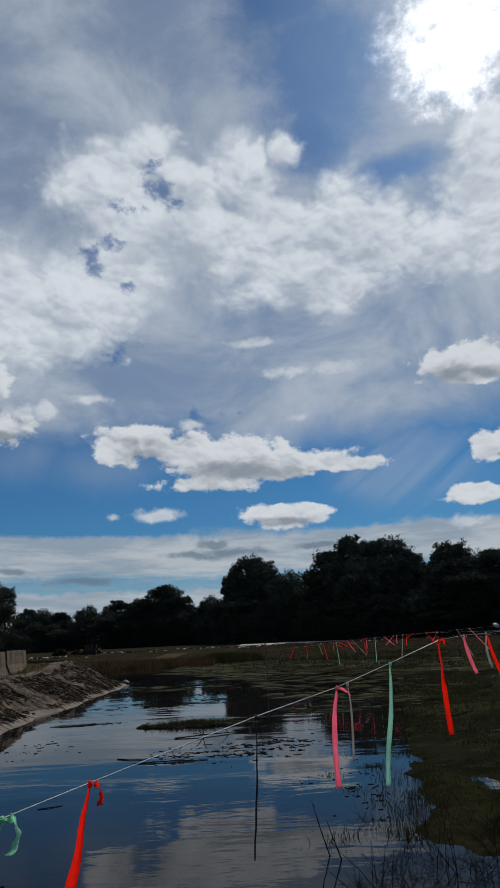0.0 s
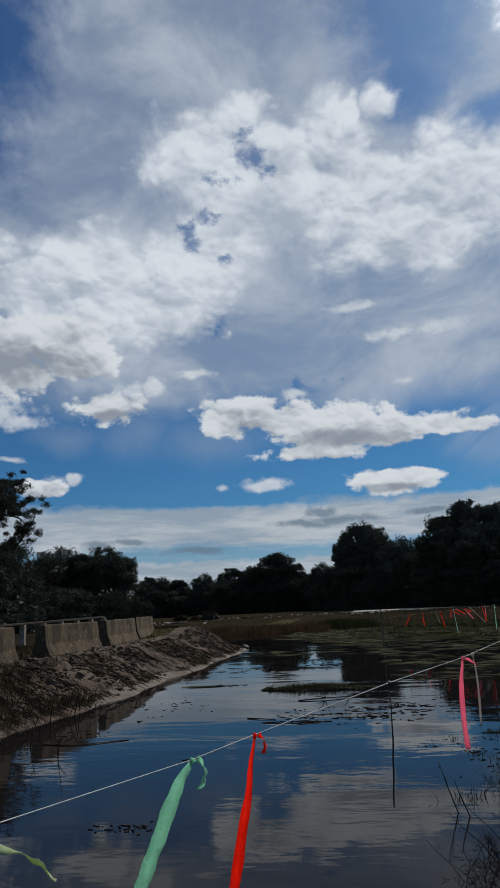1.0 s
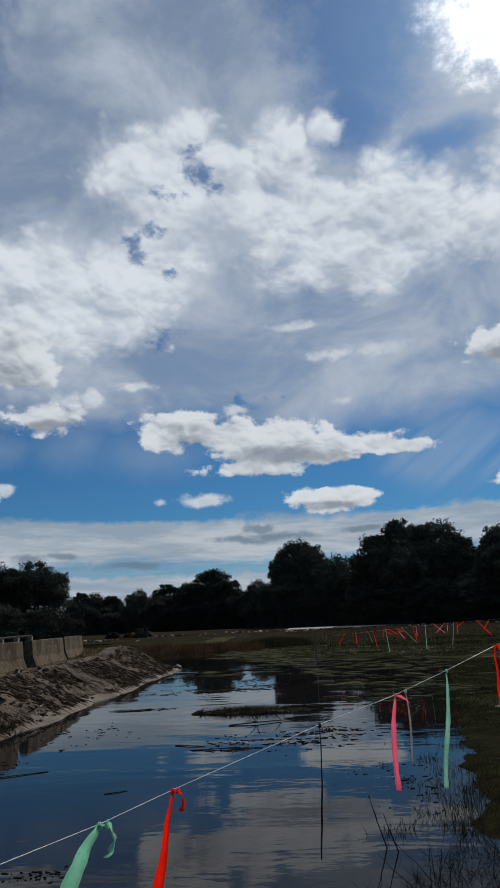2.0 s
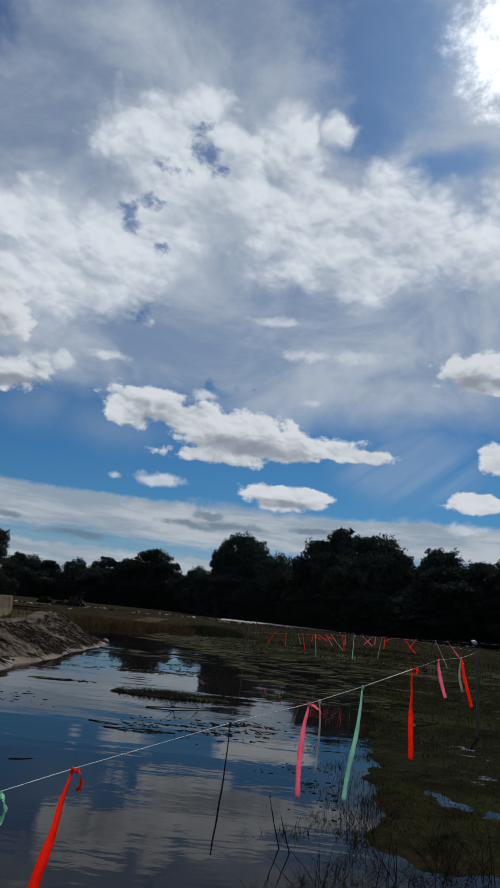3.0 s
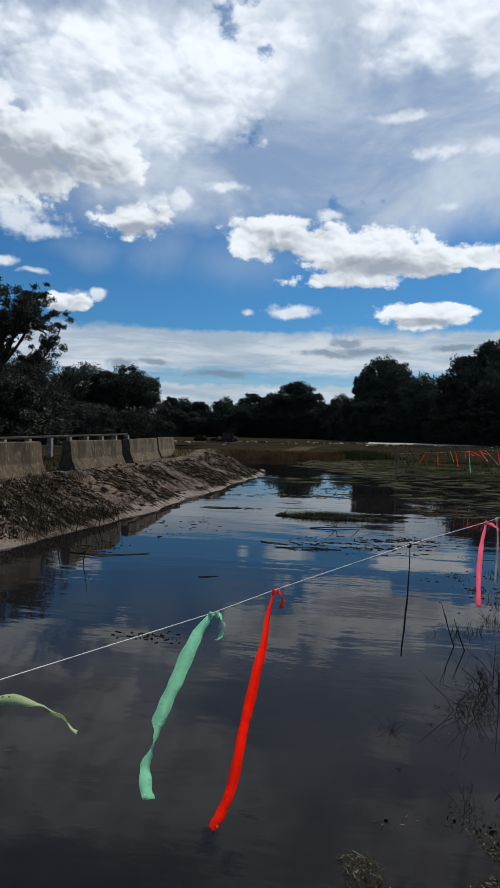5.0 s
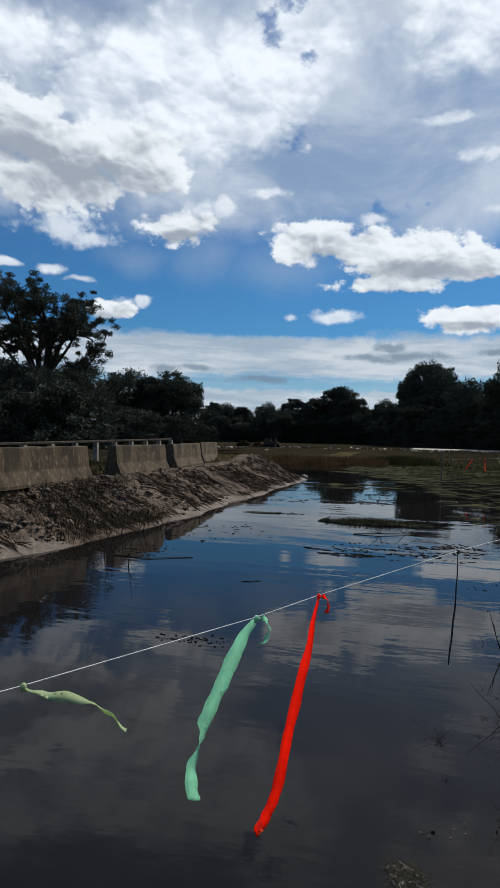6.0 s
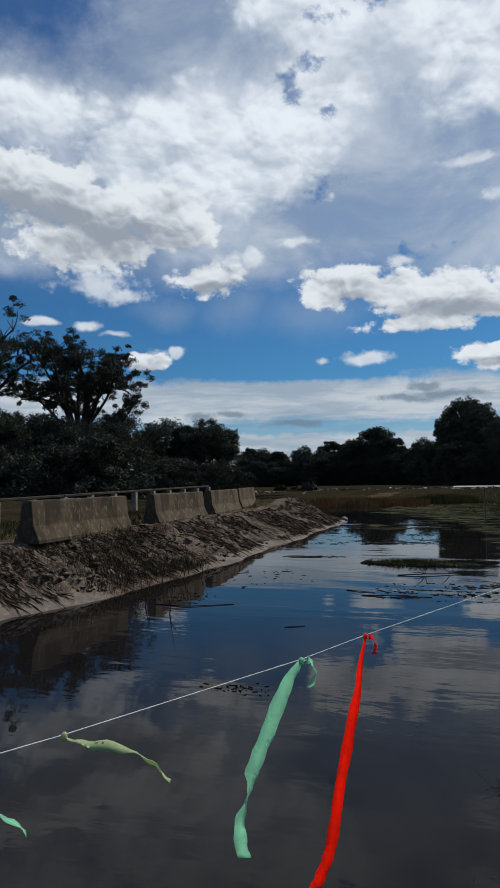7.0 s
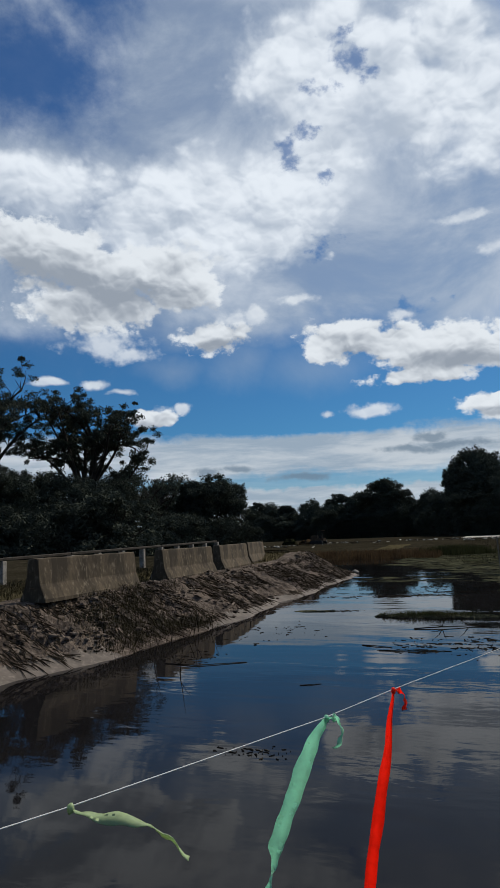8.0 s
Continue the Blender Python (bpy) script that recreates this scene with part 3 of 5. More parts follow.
def make_road_rail():
    root = new("road_rail")
    root.matrix_basis = pose(-13.2, 12.0, 0.93, 0.75, 0, 2.0)
    bm = bmesh.new()
    bmesh.ops.create_cube(bm, size=1.0, matrix=Matrix.LocRotScale((0, 0, 0.2), None, (0.2, 0.2, 0.82)))
    bmesh.ops.bevel(bm, geom=bm.edges[:], offset=0.02, segments=1, affect="EDGES")
    post = from_bm("post", bm, STONE)
    for k in range(13):
        piece("post", post, root, m=pose(0, k * 1.75, 0))
    for k in range(0, 12, 4):
        bm = bmesh.new()
        bmesh.ops.create_cube(bm, size=1.0, matrix=Matrix.LocRotScale((0, 0, 0), None, (0.2, 6.96, 0.09)))
        bmesh.ops.bevel(bm, geom=bm.edges[:], offset=0.015, segments=1, affect="EDGES")
        piece("top_beam", from_bm("top_beam", bm, BEAM), root, m=pose(0, k * 1.75 + 3.4, 0.655))
    tagged(root, "low pale concrete road rail with square posts behind the barriers", "railing")


make_road_rail()

# ---- trees ----


def crown_points(rng, centres, radii, each, squash=0.75):
    pts = []
    for c, r in zip(centres, radii):
        p = rng.normal(size=(each, 3))
        p /= np.linalg.norm(p, axis=1)[:, None]
        p *= (rng.random(each) ** 0.5)[:, None] * r
        p[:, 2] *= squash
        pts.append(p + c)
    return np.concatenate(pts)


def limb(rng, start, end, r0, r1, bow, sides=5, n=6):
    start, end = np.array(start, float), np.array(end, float)
    side = rng.normal(size=3) * np.linalg.norm(end - start) * 0.07
    path = []
    for t in np.linspace(0, 1, n):
        p = start + (end - start) * t
        p = p + side * math.sin(math.pi * t) + np.array([0, 0, bow * math.sin(math.pi * t)])
        path.append(tuple(p))
    return path, tube(path, [r0 + (r1 - r0) * t for t in np.linspace(0, 1, n)], sides)


def tree_data(seed, height, spread, low=0.12, clusters=60, each=70, leaf=0.32, top=0.5, material=None, cluster_size=0.22):
    """Trunk and crown meshes of a broadleaved tree of a height, with its crown from the fraction low upwards."""
    rng = np.random.default_rng(seed)
    trunk_top = np.array([rng.normal() * 0.3, rng.normal() * 0.3, height * 0.72])
    path, trunk = limb(rng, (0, 0, -0.25), trunk_top, height * 0.022 + 0.05, 0.06, 0, 8, 9)
    wood, centres, radii = [trunk], [], []
    for k in range(clusters):
        f = low + (1 - low) * rng.random() ** 0.85
        h = height * f
        wide = spread * math.sqrt(max(0.03, 1 - ((f - top) / (1.03 - top if f > top else top - low * 0.6 + 0.25)) ** 2))
        a = rng.uniform(0, 2 * math.pi)
        r = wide * rng.random() ** 0.42 * rng.uniform(0.75, 1.12)
        c = np.array([r * math.cos(a), r * math.sin(a), h - cluster_size * spread * 0.5])
        centres.append(c)
        radii.append(spread * cluster_size * rng.uniform(0.6, 1.35))
        if k % max(3, clusters // 20) == 0:
            t = min(0.95, max(0.12, f * 0.8 - 0.1))
            start = np.array(path[int(t * 8)])
            wood.append(limb(rng, start, c, height * 0.009 * (1.2 - f) + 0.03, 0.02, -0.05 * r)[1])
    pts = crown_points(rng, centres, radii, each)
    sizes = leaf * rng.uniform(0.55, 1.3, len(pts))
    v, f = leaves(pts, sizes, rng)
    return mesh("trunk", *joined(wood), BARK, True), mesh("crown", v, f, material or LEAF)


def lobed_tree(seed, height, spread, lobes=7, low=0.02, clusters=34, each=34, leaf=0.2, material=None, ragged=1.0, fill=1.0):
    """Trunk, limbs and crown meshes of a tree whose crown is made of rounded lobes at uneven heights, set with leaf clusters."""
    rng = np.random.default_rng(seed)
    trunk_top = np.array([rng.normal() * 0.3, rng.normal() * 0.3, height * 0.7])
    path, trunk = limb(rng, (0, 0, -0.25), trunk_top, height * 0.022 + 0.05, 0.07, 0, 8, 9)
    wood, centres, radii = [trunk], [], []
    for k in range(lobes):
        big = spread * rng.uniform(0.38, 0.6)
        a = 2 * math.pi * (k / lobes + rng.uniform(-0.08, 0.08))
        out = 0.0 if k == 0 else spread * rng.uniform(0.35, 0.78)
        top = height * (1.0 if k == 0 else rng.uniform(0.7, 1.0) - 0.1 * ragged * rng.random())
        tall = big * rng.uniform(0.8, 1.15)
        mid = np.array([out * math.cos(a), out * math.sin(a), top - tall])
        wood.append(limb(rng, path[int(rng.integers(3, 7))], mid, height * 0.011, 0.03, -0.04 * height, 5, 6)[1])
        for j in range(clusters):
            p = rng.normal(size=3)
            p /= np.linalg.norm(p)
            p[2] = abs(p[2]) if rng.random() < 0.75 else p[2]
            c = mid + p * np.array([big, big, tall]) * rng.uniform(0.5, 1.0)
            centres.append(c)
            radii.append(big * rng.uniform(0.2, 0.4))
    for j in range(int(lobes * clusters * 0.7 * fill)):
        f, a = low + (0.75 - low) * rng.random(), rng.uniform(0, 2 * math.pi)
        r = spread * rng.uniform(0.1, 0.95) * (0.85 + 0.2 * f)
        centres.append(np.array([r * math.cos(a), r * math.sin(a), f * height]))
        radii.append(spread * rng.uniform(0.10, 0.22))
    pts = crown_points(rng, centres, radii, each, 0.9)
    v, f = leaves(pts, leaf * rng.uniform(0.55, 1.3, len(pts)), rng, 0.0, 0.9)
    return mesh("trunk", *joined(wood), BARK, True), mesh("crown", v, f, material or LEAF)


def tree_thing(name, data, m, label, group=""):
    root = new(name)
    piece("trunk", data[0], root)
    piece("crown", data[1], root)
    root.matrix_basis = m
    return tagged(root, label, "tree", group)


# Heights of the far wood's outline: degrees to the right of +y, degrees up, metres off.
WOOD_LINE = [
    (-24, 2.3, 240), (-20.2, 2.2, 240), (-18.9, 2.8, 240), (-15.5, 2.7, 240), (-13.0, 3.1, 230), (-11.1, 3.6, 230), (-9.9, 2.9, 225), (-8.3, 3.95, 222), (-7.0, 4.25, 220),
    (-6.0, 3.6, 220), (-4.7, 2.6, 215), (-4.2, 2.2, 215), (-3.4, 3.4, 200), (-2.6, 4.1, 190), (-1.5, 3.9, 180), (-0.7, 5.6, 170), (0.2, 5.95, 165), (1.7, 5.3, 165), (2.6, 5.9, 160),
    (4.3, 5.6, 155), (5.0, 4.8, 152), (6.1, 4.8, 150), (6.5, 6.1, 148), (7.6, 6.5, 145), (8.8, 7.2, 140), (10.5, 6.8, 138), (11.5, 7.6, 136), (12.3, 8.3, 135), (13.8, 8.2, 133),
    (14.9, 8.1, 132), (15.9, 8.7, 130), (17.2, 7.6, 130), (18.0, 6.2, 130), (18.6, 4.0, 135), (19.4, 4.6, 132), (20.8, 6.2, 130), (23, 7.0, 125), (27, 8.0, 120), (32, 7.0, 120),
]


def make_woods():
    rng = random.Random(5)
    kinds = [lobed_tree(20 + i, 15.0, 4.2 + 0.5 * (i % 3), 7 + i % 3, clusters=44, each=60, leaf=0.21, material=PINE if i % 3 == 2 else LEAF, ragged=1.0 + 0.4 * i) for i in range(6)]
    tops = [max(v.co.z for v in d[1].vertices) - 0.35 for d in kinds]
    prototypes = [tree_thing("woodland_tree", d, pose(0, 0, 0), "dark dense woodland tree at the far edge of the marsh", "far wood") for d in kinds]
    used = set()
    line = np.array(WOOD_LINE)
    az = -25.0
    while az < 33:
        el, far = np.interp(az, line[:, 0], line[:, 1]), np.interp(az, line[:, 0], line[:, 2])
        for row, cut in ((0, 1.0), (1, 0.72)):
            d = far * (1 + 0.0 * row) - row * 7 + rng.uniform(-2, 2)
            h = (d * math.tan(radians(el)) + 1.6) * 1.19 * cut * (rng.uniform(0.86, 1.06) if row == 0 else rng.uniform(0.6, 1.0))
            a = az + (row - 1) * 0.5 + rng.uniform(-0.25, 0.25)
            k = rng.randrange(6)
            high = h / tops[k]
            wide = max(0.6, min(1.5, (h / 15.0) ** 0.75)) * rng.uniform(0.88, 1.2) * (1.03 if row == 0 else 1.3)
            m = pose(*at_angle(a, d, 0.25), 0, 0, rng.uniform(0, 360)) @ Matrix.Diagonal((wide, wide, high, 1))
            if k in used:
                copy_thing(prototypes[k], m)
            else:
                used.add(k)
                prototypes[k].matrix_basis = m
        az += 0.85 * 150 / far * rng.uniform(0.85, 1.15)


make_woods()


def make_grove():
    """The nearer trees behind the barriers: a spreading oak, its dark undergrowth, and a rounder grove."""
    rng = random.Random(9)
    round_kinds = [lobed_tree(50 + i, 9.0, 3.6, 8, 0.05, 34, 90, 0.11, ragged=0.6, fill=0.3) for i in range(3)]
    spots = [(-30.5, 95, 6.4), (-28.4, 96, 4.6), (-26.4, 98, 5.4), (-24.6, 99, 5.0), (-23.0, 100, 5.6), (-21.9, 100, 5.2),
             (-31.6, 58, 5.6), (-33.2, 56, 5.4), (-34.8, 54, 6.0), (-37.0, 53, 6.3), (-39.4, 52, 6.5), (-42.0, 51, 6.6), (-45, 50, 6.8), (-48, 49, 7.0)]
    first = None
    for i, (a, d, el) in enumerate(spots):
        h = (d * math.tan(radians(el)) + 1.2) * rng.uniform(1.0, 1.08)
        wide = h / 9.0 * rng.uniform(1.0, 1.25)
        m = pose(*at_angle(a, d, 0.55), 0, 0, rng.uniform(0, 360)) @ Matrix.Diagonal((wide, wide, h / 9.0, 1))
        tree_thing("round_tree", round_kinds[i % 3], m, "dark round-crowned tree with sky showing through its leaves", "grove behind the dyke")
    under = tree_data(60, 4.0, 2.6, 0.0, 80, 90, 0.14, 0.35)
    for i in range(22):
        a = -20.5 - 1.35 * i + rng.uniform(-0.4, 0.4)
        d = 92 - 1.2 * i if i < 8 else 54 - 0.3 * i
        s = rng.uniform(0.8, 1.35)
        tree_thing("shrub", under, pose(*at_angle(a, d, 0.5), 0, 0, rng.uniform(0, 360)) @ Matrix.Diagonal((s * 1.2, s * 1.2, s, 1)), "dark dense shrub under the trees", "undergrowth")


make_grove()


def spreading_oak(name, m, height, reach, seed, leaf, label, thin):
    """An open live oak: a short trunk, long bowed limbs, branchlets and clumped leaves with gaps between."""
    rng = np.random.default_rng(seed)
    wood = [limb(rng, (0, 0, -0.3), (0.3, 0.1, height * 0.34), 0.42, 0.30, 0, 9, 6)[1]]
    centres, radii = [], []
    for k in range(15):
        a = 2 * math.pi * (k + rng.uniform(-0.3, 0.3)) / 15
        rise = rng.uniform(0.62, 0.95) * height
        out = reach * math.sqrt(max(0.08, 1 - ((rise / height - 0.68) / 0.34) ** 2)) * rng.uniform(0.7, 1.05)
        start = (0.2, 0.1, height * rng.uniform(0.28, 0.40))
        end = (out * math.cos(a), out * math.sin(a), rise)
        path, t = limb(rng, start, end, 0.2, 0.05, height * 0.05, 6, 9)
        wood.append(t)
        for j in range(15):
            f = 3 + int(rng.random() * 5.99)
            base = np.array(path[f])
            tip = base + rng.normal(size=3) * (reach * 0.14, reach * 0.14, reach * 0.09) + np.array([0, 0, height * 0.05])
            wood.append(limb(rng, base, tip, 0.05, 0.015, 0.1, 4, 4)[1])
            for q in range(3):
                centres.append(tip + rng.normal(size=3) * reach * 0.07)
                radii.append(reach * rng.uniform(0.05, 0.105))
    keep = [i for i, c in enumerate(centres) if noise.noise((c[0] * 0.45, c[1] * 0.45, c[2] * 0.6)) > thin]
    pts = crown_points(rng, [centres[i] for i in keep], [radii[i] for i in keep], 80, 0.6)
    v, f = leaves(pts, leaf * rng.uniform(0.6, 1.3, len(pts)), rng)
    return tree_thing(name, (mesh("trunk", *joined(wood), BARK, True), mesh("crown", v, f, LEAF)), m, label)


spreading_oak("oak_tree", pose(*at_angle(-34.2, 60, 0.6), 0, 0, 20), 15.0, 5.6, 3, 0.15, "tall spreading oak with open dark crown behind the dyke", -0.24)
spreading_oak("oak_tree", pose(*at_angle(-43.0, 58, 0.6), 0, 0, 120), 16.0, 6.2, 8, 0.14, "spreading oak with long bare limbs and thin leaves", -0.02)
spreading_oak("bare_tree", pose(*at_angle(-28.3, 90, 0.6), 0, 0, 70), 9.8, 3.4, 12, 0.07, "thin half-bare tree with fine twigs", 0.06)

# ---- reeds, sedge, floating weed ----


def stuff(name, v, f, material, label, category):
    return tagged(piece(name, mesh(name, v, f, material)), label, category, kind="stuff")


def scattered(rng, count, x0, x1, y0, y1, keep):
    x, y = rng.uniform(x0, x1, count), rng.uniform(y0, y1, count)
    ok = keep(x, y)
    return x[ok], y[ok]


def make_plants():
    rng = np.random.default_rng(31)
    # Brown reed bed beyond the end of the dyke.
    x, y = scattered(rng, 22000, -30, -3.4, 45, 66, lambda x, y: (y > 50 + 0.9 * np.sin(x * 0.6)) & (y < 62))
    h = rng.uniform(0.3, 0.75, len(x))
    v, f = blades(np.stack([x, y, np.full(len(x), -0.1)], 1), h, rng.uniform(0.04, 0.09, len(x)), rng.uniform(0, 0.3, len(x)), rng)
    stuff("reed_bed", v, f, REED, "brown dry reed bed at the pond's far end", "reeds")
    # Darker sedge clumps among the far marsh.
    px, py, hh = [], [], []
    for cx, cy, w, k, tall in [(-2.7, 56.5, 2.2, 2600, 1.0), (-0.9, 57, 1.2, 1200, 0.8), (3.5, 40, 1.5, 800, 0.2), (7, 36, 2.5, 1200, 0.2), (5.5, 52, 2.5, 900, 0.3), (10, 48, 3, 900, 0.3), (14, 60, 4, 900, 0.4)]:
        px.append(rng.normal(cx, w * 0.5, k)), py.append(rng.normal(cy, w * 0.4, k)), hh.append(rng.uniform(0.4, 1.0, k) * tall)
    x, y, h = map(np.concatenate, (px, py, hh))
    v, f = blades(np.stack([x, y, np.full(len(x), -0.08)], 1), h, rng.uniform(0.03, 0.06, len(x)), rng.uniform(0, 0.4, len(x)), rng)
    stuff("sedge_clumps", v, f, SEDGE, "dark green sedge clumps standing in shallow water", "sedge")
    # Short sedge over the marsh to the right.
    def marsh(x, y):
        edge = x - 0.19 * y + 1.6
        p = np.array([noise.noise((a * 0.45, b * 0.3, 2.0)) for a, b in zip(x, y)])
        return (edge > 1.0) & (p + 0.35 * np.clip(edge - 2.0, -1, 1.5) > 0.0)
    x, y = scattered(rng, 60000, 1.0, 13, 4.2, 30, marsh)
    h = rng.uniform(0.05, 0.16, len(x)) * (0.6 + 0.4 * rng.random(len(x))) * (0.35 + 0.65 * ramp(y, 8, 16))
    v, f = blades(np.stack([x, y, np.maximum(ground_height(x, y) - 0.01, -0.03)], 1), h, rng.uniform(0.006, 0.016, len(x)), rng.uniform(0.3, 1.6, len(x)), rng)
    x2, y2 = scattered(rng, 14000, 0.8, 5.5, 4.3, 12, lambda x, y: marsh(x - 0.35, y))
    h2 = rng.uniform(0.02, 0.09, len(x2))
    v2, f2 = blades(np.stack([x2, y2, np.maximum(ground_height(x2, y2) - 0.01, -0.03)], 1), h2, rng.uniform(0.003, 0.008, len(x2)), rng.uniform(0.2, 1.8, len(x2)), rng)
    f = f + [tuple(i + len(v) for i in q) for q in f2]
    v = np.concatenate([v, v2])
    stuff("marsh_sedge", v, f, SEDGE, "short olive sedge growing through the flooded marsh", "sedge")
    cx = rng.uniform(0, 1, 260)
    cy = 7.0 + 17 * cx ** 1.4
    cx = 0.19 * cy + rng.normal(0.25, 0.35, 260)
    x = (cx[:, None] + rng.normal(0, 0.10, (260, 34))).ravel()
    y = (cy[:, None] + rng.normal(0, 0.12, (260, 34))).ravel()
    h = np.repeat(rng.uniform(0.04, 0.18, 260), 34) * rng.uniform(0.4, 1.0, len(x))
    v, f = blades(np.stack([x, y, np.full(len(x), -0.03)], 1), h, rng.uniform(0.004, 0.010, len(x)), rng.uniform(0.1, 1.2, len(x)), rng)
    stuff("edge_sedge", v, f, SEDGE, "ragged dark sedge tufts along the marsh's edge", "sedge")
    x, y = scattered(rng, 30000, -24, 40, 34, 120, lambda x, y: (x > -3 + 0.0 * y) & (y + 0.6 * x > 40))
    h = rng.uniform(0.04, 0.16, len(x))
    v, f = blades(np.stack([x, y, ground_height(x, y, False)], 1), h, rng.uniform(0.02, 0.06, len(x)), rng.uniform(0.1, 0.8, len(x)), rng)
    stuff("meadow_grass", v, f, FIELD, "low rough grass on the far wet meadow", "grass")
    # Turf on top of the dyke and weeds on its slope.
    x, y = scattered(rng, 16000, -13, -8.9, 5, 34, lambda x, y: (bank_foot(y) - x > 3.1))
    v, f = blades(np.stack([x, y, ground_height(x, y) - 0.01], 1), rng.uniform(0.05, 0.2, len(x)), rng.uniform(0.008, 0.02, len(x)), rng.uniform(0.1, 0.9, len(x)), rng)
    stuff("dyke_grass", v, f, TURF, "dry yellow-green grass on top of the dyke", "grass")
    px, py, hh = [], [], []
    for cx, cy, w, k, tall in [(-7.2, 11.4, 0.45, 800, 0.4), (-6.9, 12.1, 0.4, 700, 0.38), (-7.5, 12.4, 0.4, 500, 0.36), (-6.55, 12.9, 0.2, 450, 0.36), (-6.35, 13.8, 0.2, 500, 0.35), (-7.6, 13.0, 0.3, 400, 0.4), (-8.0, 13.9, 0.25, 300, 0.4), (-6.6, 10.7, 0.25, 400, 0.3), (-7.9, 15.6, 0.2, 200, 0.35)]:
        px.append(rng.normal(cx, w, k)), py.append(rng.normal(cy, w * 1.4, k)), hh.append(rng.uniform(0.2, 0.8, k) * tall)
    x, y, h = map(np.concatenate, (px, py, hh))
    v, f = blades(np.stack([x, y, ground_height(x, y) - 0.02], 1), h, rng.uniform(0.004, 0.011, len(x)), rng.uniform(0.1, 0.9, len(x)), rng)
    stuff("bank_weeds", v, f, TURF, "thin brown weeds growing on the sandy slope", "weeds")


make_plants()


def mat_patch(rng, cx, cy, long, wide, high, turn):
    """A low ragged raft: rim at the water, uneven top."""
    k = 10
    c, s = math.cos(turn), math.sin(turn)
    rim, top = [], []
    for i in range(k):
        a = 2 * math.pi * i / k
        r = rng.uniform(0.35, 1.2)
        u, w = long * r * math.cos(a), wide * r * math.sin(a)
        rim.append((cx + u * c - w * s, cy + u * s + w * c, -0.02))
        q = rng.uniform(0.5, 0.8)
        top.append((cx + q * (u * c - w * s), cy + q * (u * s + w * c), high * rng.uniform(0.3, 1.0)))
    verts = rim + top + [(cx, cy, high)]
    faces = [(i, (i + 1) % k, k + (i + 1) % k, k + i) for i in range(k)] + [(k + i, k + (i + 1) % k, 2 * k) for i in range(k)]
    return verts, faces


def make_floats():
    rng = random.Random(77)
    nrng = np.random.default_rng(77)
    # Scattered rafts of dead weed, denser away from the open water.
    rafts = []
    tries = 0
    while len(rafts) < 3600 and tries < 40000:
        tries += 1
        x, y = rng.uniform(-7, 16), 17 + 45 * rng.random() ** 1.1
        p = noise.noise((x * 0.16, y * 0.22, 4.0)) + 0.5 * noise.noise((x * 0.5, y * 0.9, 9.0))
        want = 0.27 - 0.75 * float(ramp(np.array(y + 3.0 * min(x, 0) + 0.8 * max(x, 0)), 20, 34)) - 0.2 * float(ramp(np.array(x), 2, 7))
        if p < want or x < float(bank_foot(np.array(y))) + 0.4:
            continue
        s = rng.uniform(0.05, 0.26) * (1 + 0.025 * y)
        rafts.append(mat_patch(rng, x, y, s * rng.uniform(1.2, 2.8), s * rng.uniform(0.15, 0.5), rng.uniform(0.008, 0.03), rng.uniform(-0.3, 0.3)))
    v, f = joined(rafts)
    stuff("weed_rafts", v, f, WEED, "scattered rafts of dead floating weed on the pond", "weed")
    # Loose bits floating in streaks.
    spots = [(-3.7, 20.9, 1.5, 0.45, 260), (-2.2, 21.3, 1.6, 0.5, 200), (-0.8, 22.4, 1.6, 0.6, 160), (-3.8, 17.2, 0.5, 0.3, 40), (-2.5, 24.5, 3.0, 1.6, 240), (-3.6, 28.6, 2.4, 1.5, 200), (-0.6, 12.2, 1.1, 0.8, 220), (0.4, 13.0, 0.8, 0.6, 160), (-1.0, 11.5, 0.8, 0.25, 60), (-2.3, 6.05, 0.35, 0.2, 34), (-5.1, 10.4, 0.7, 0.8, 60), (-4.4, 13.5, 0.9, 1.6, 50), (1.2, 9.0, 0.7, 1.4, 90), (-0.5, 25.0, 3.0, 2.5, 200)]
    bits = []
    for cx, cy, w, l, k in spots:
        for _ in range(int(k * 1.9)):
            x, y, a = rng.gauss(cx, w * 0.5), rng.gauss(cy, l * 0.5), rng.uniform(-0.6, 0.6) + (math.pi / 2 if rng.random() < 0.15 else 0)
            if noise.noise((x * 1.7, y * 3.0, 5.0)) < -0.08:
                continue
            s = (0.012 + 0.11 * rng.random() ** 2.5) * (0.45 if cy < 10 else 1.0)
            bits.append(mat_patch(rng, x, y, s, s * rng.uniform(0.07, 0.3), 0.008, a))
    v, f = joined(bits)
    stuff("floating_litter", v, f, DEAD, "dark bits of dead stems floating in streaks", "litter")


make_floats()


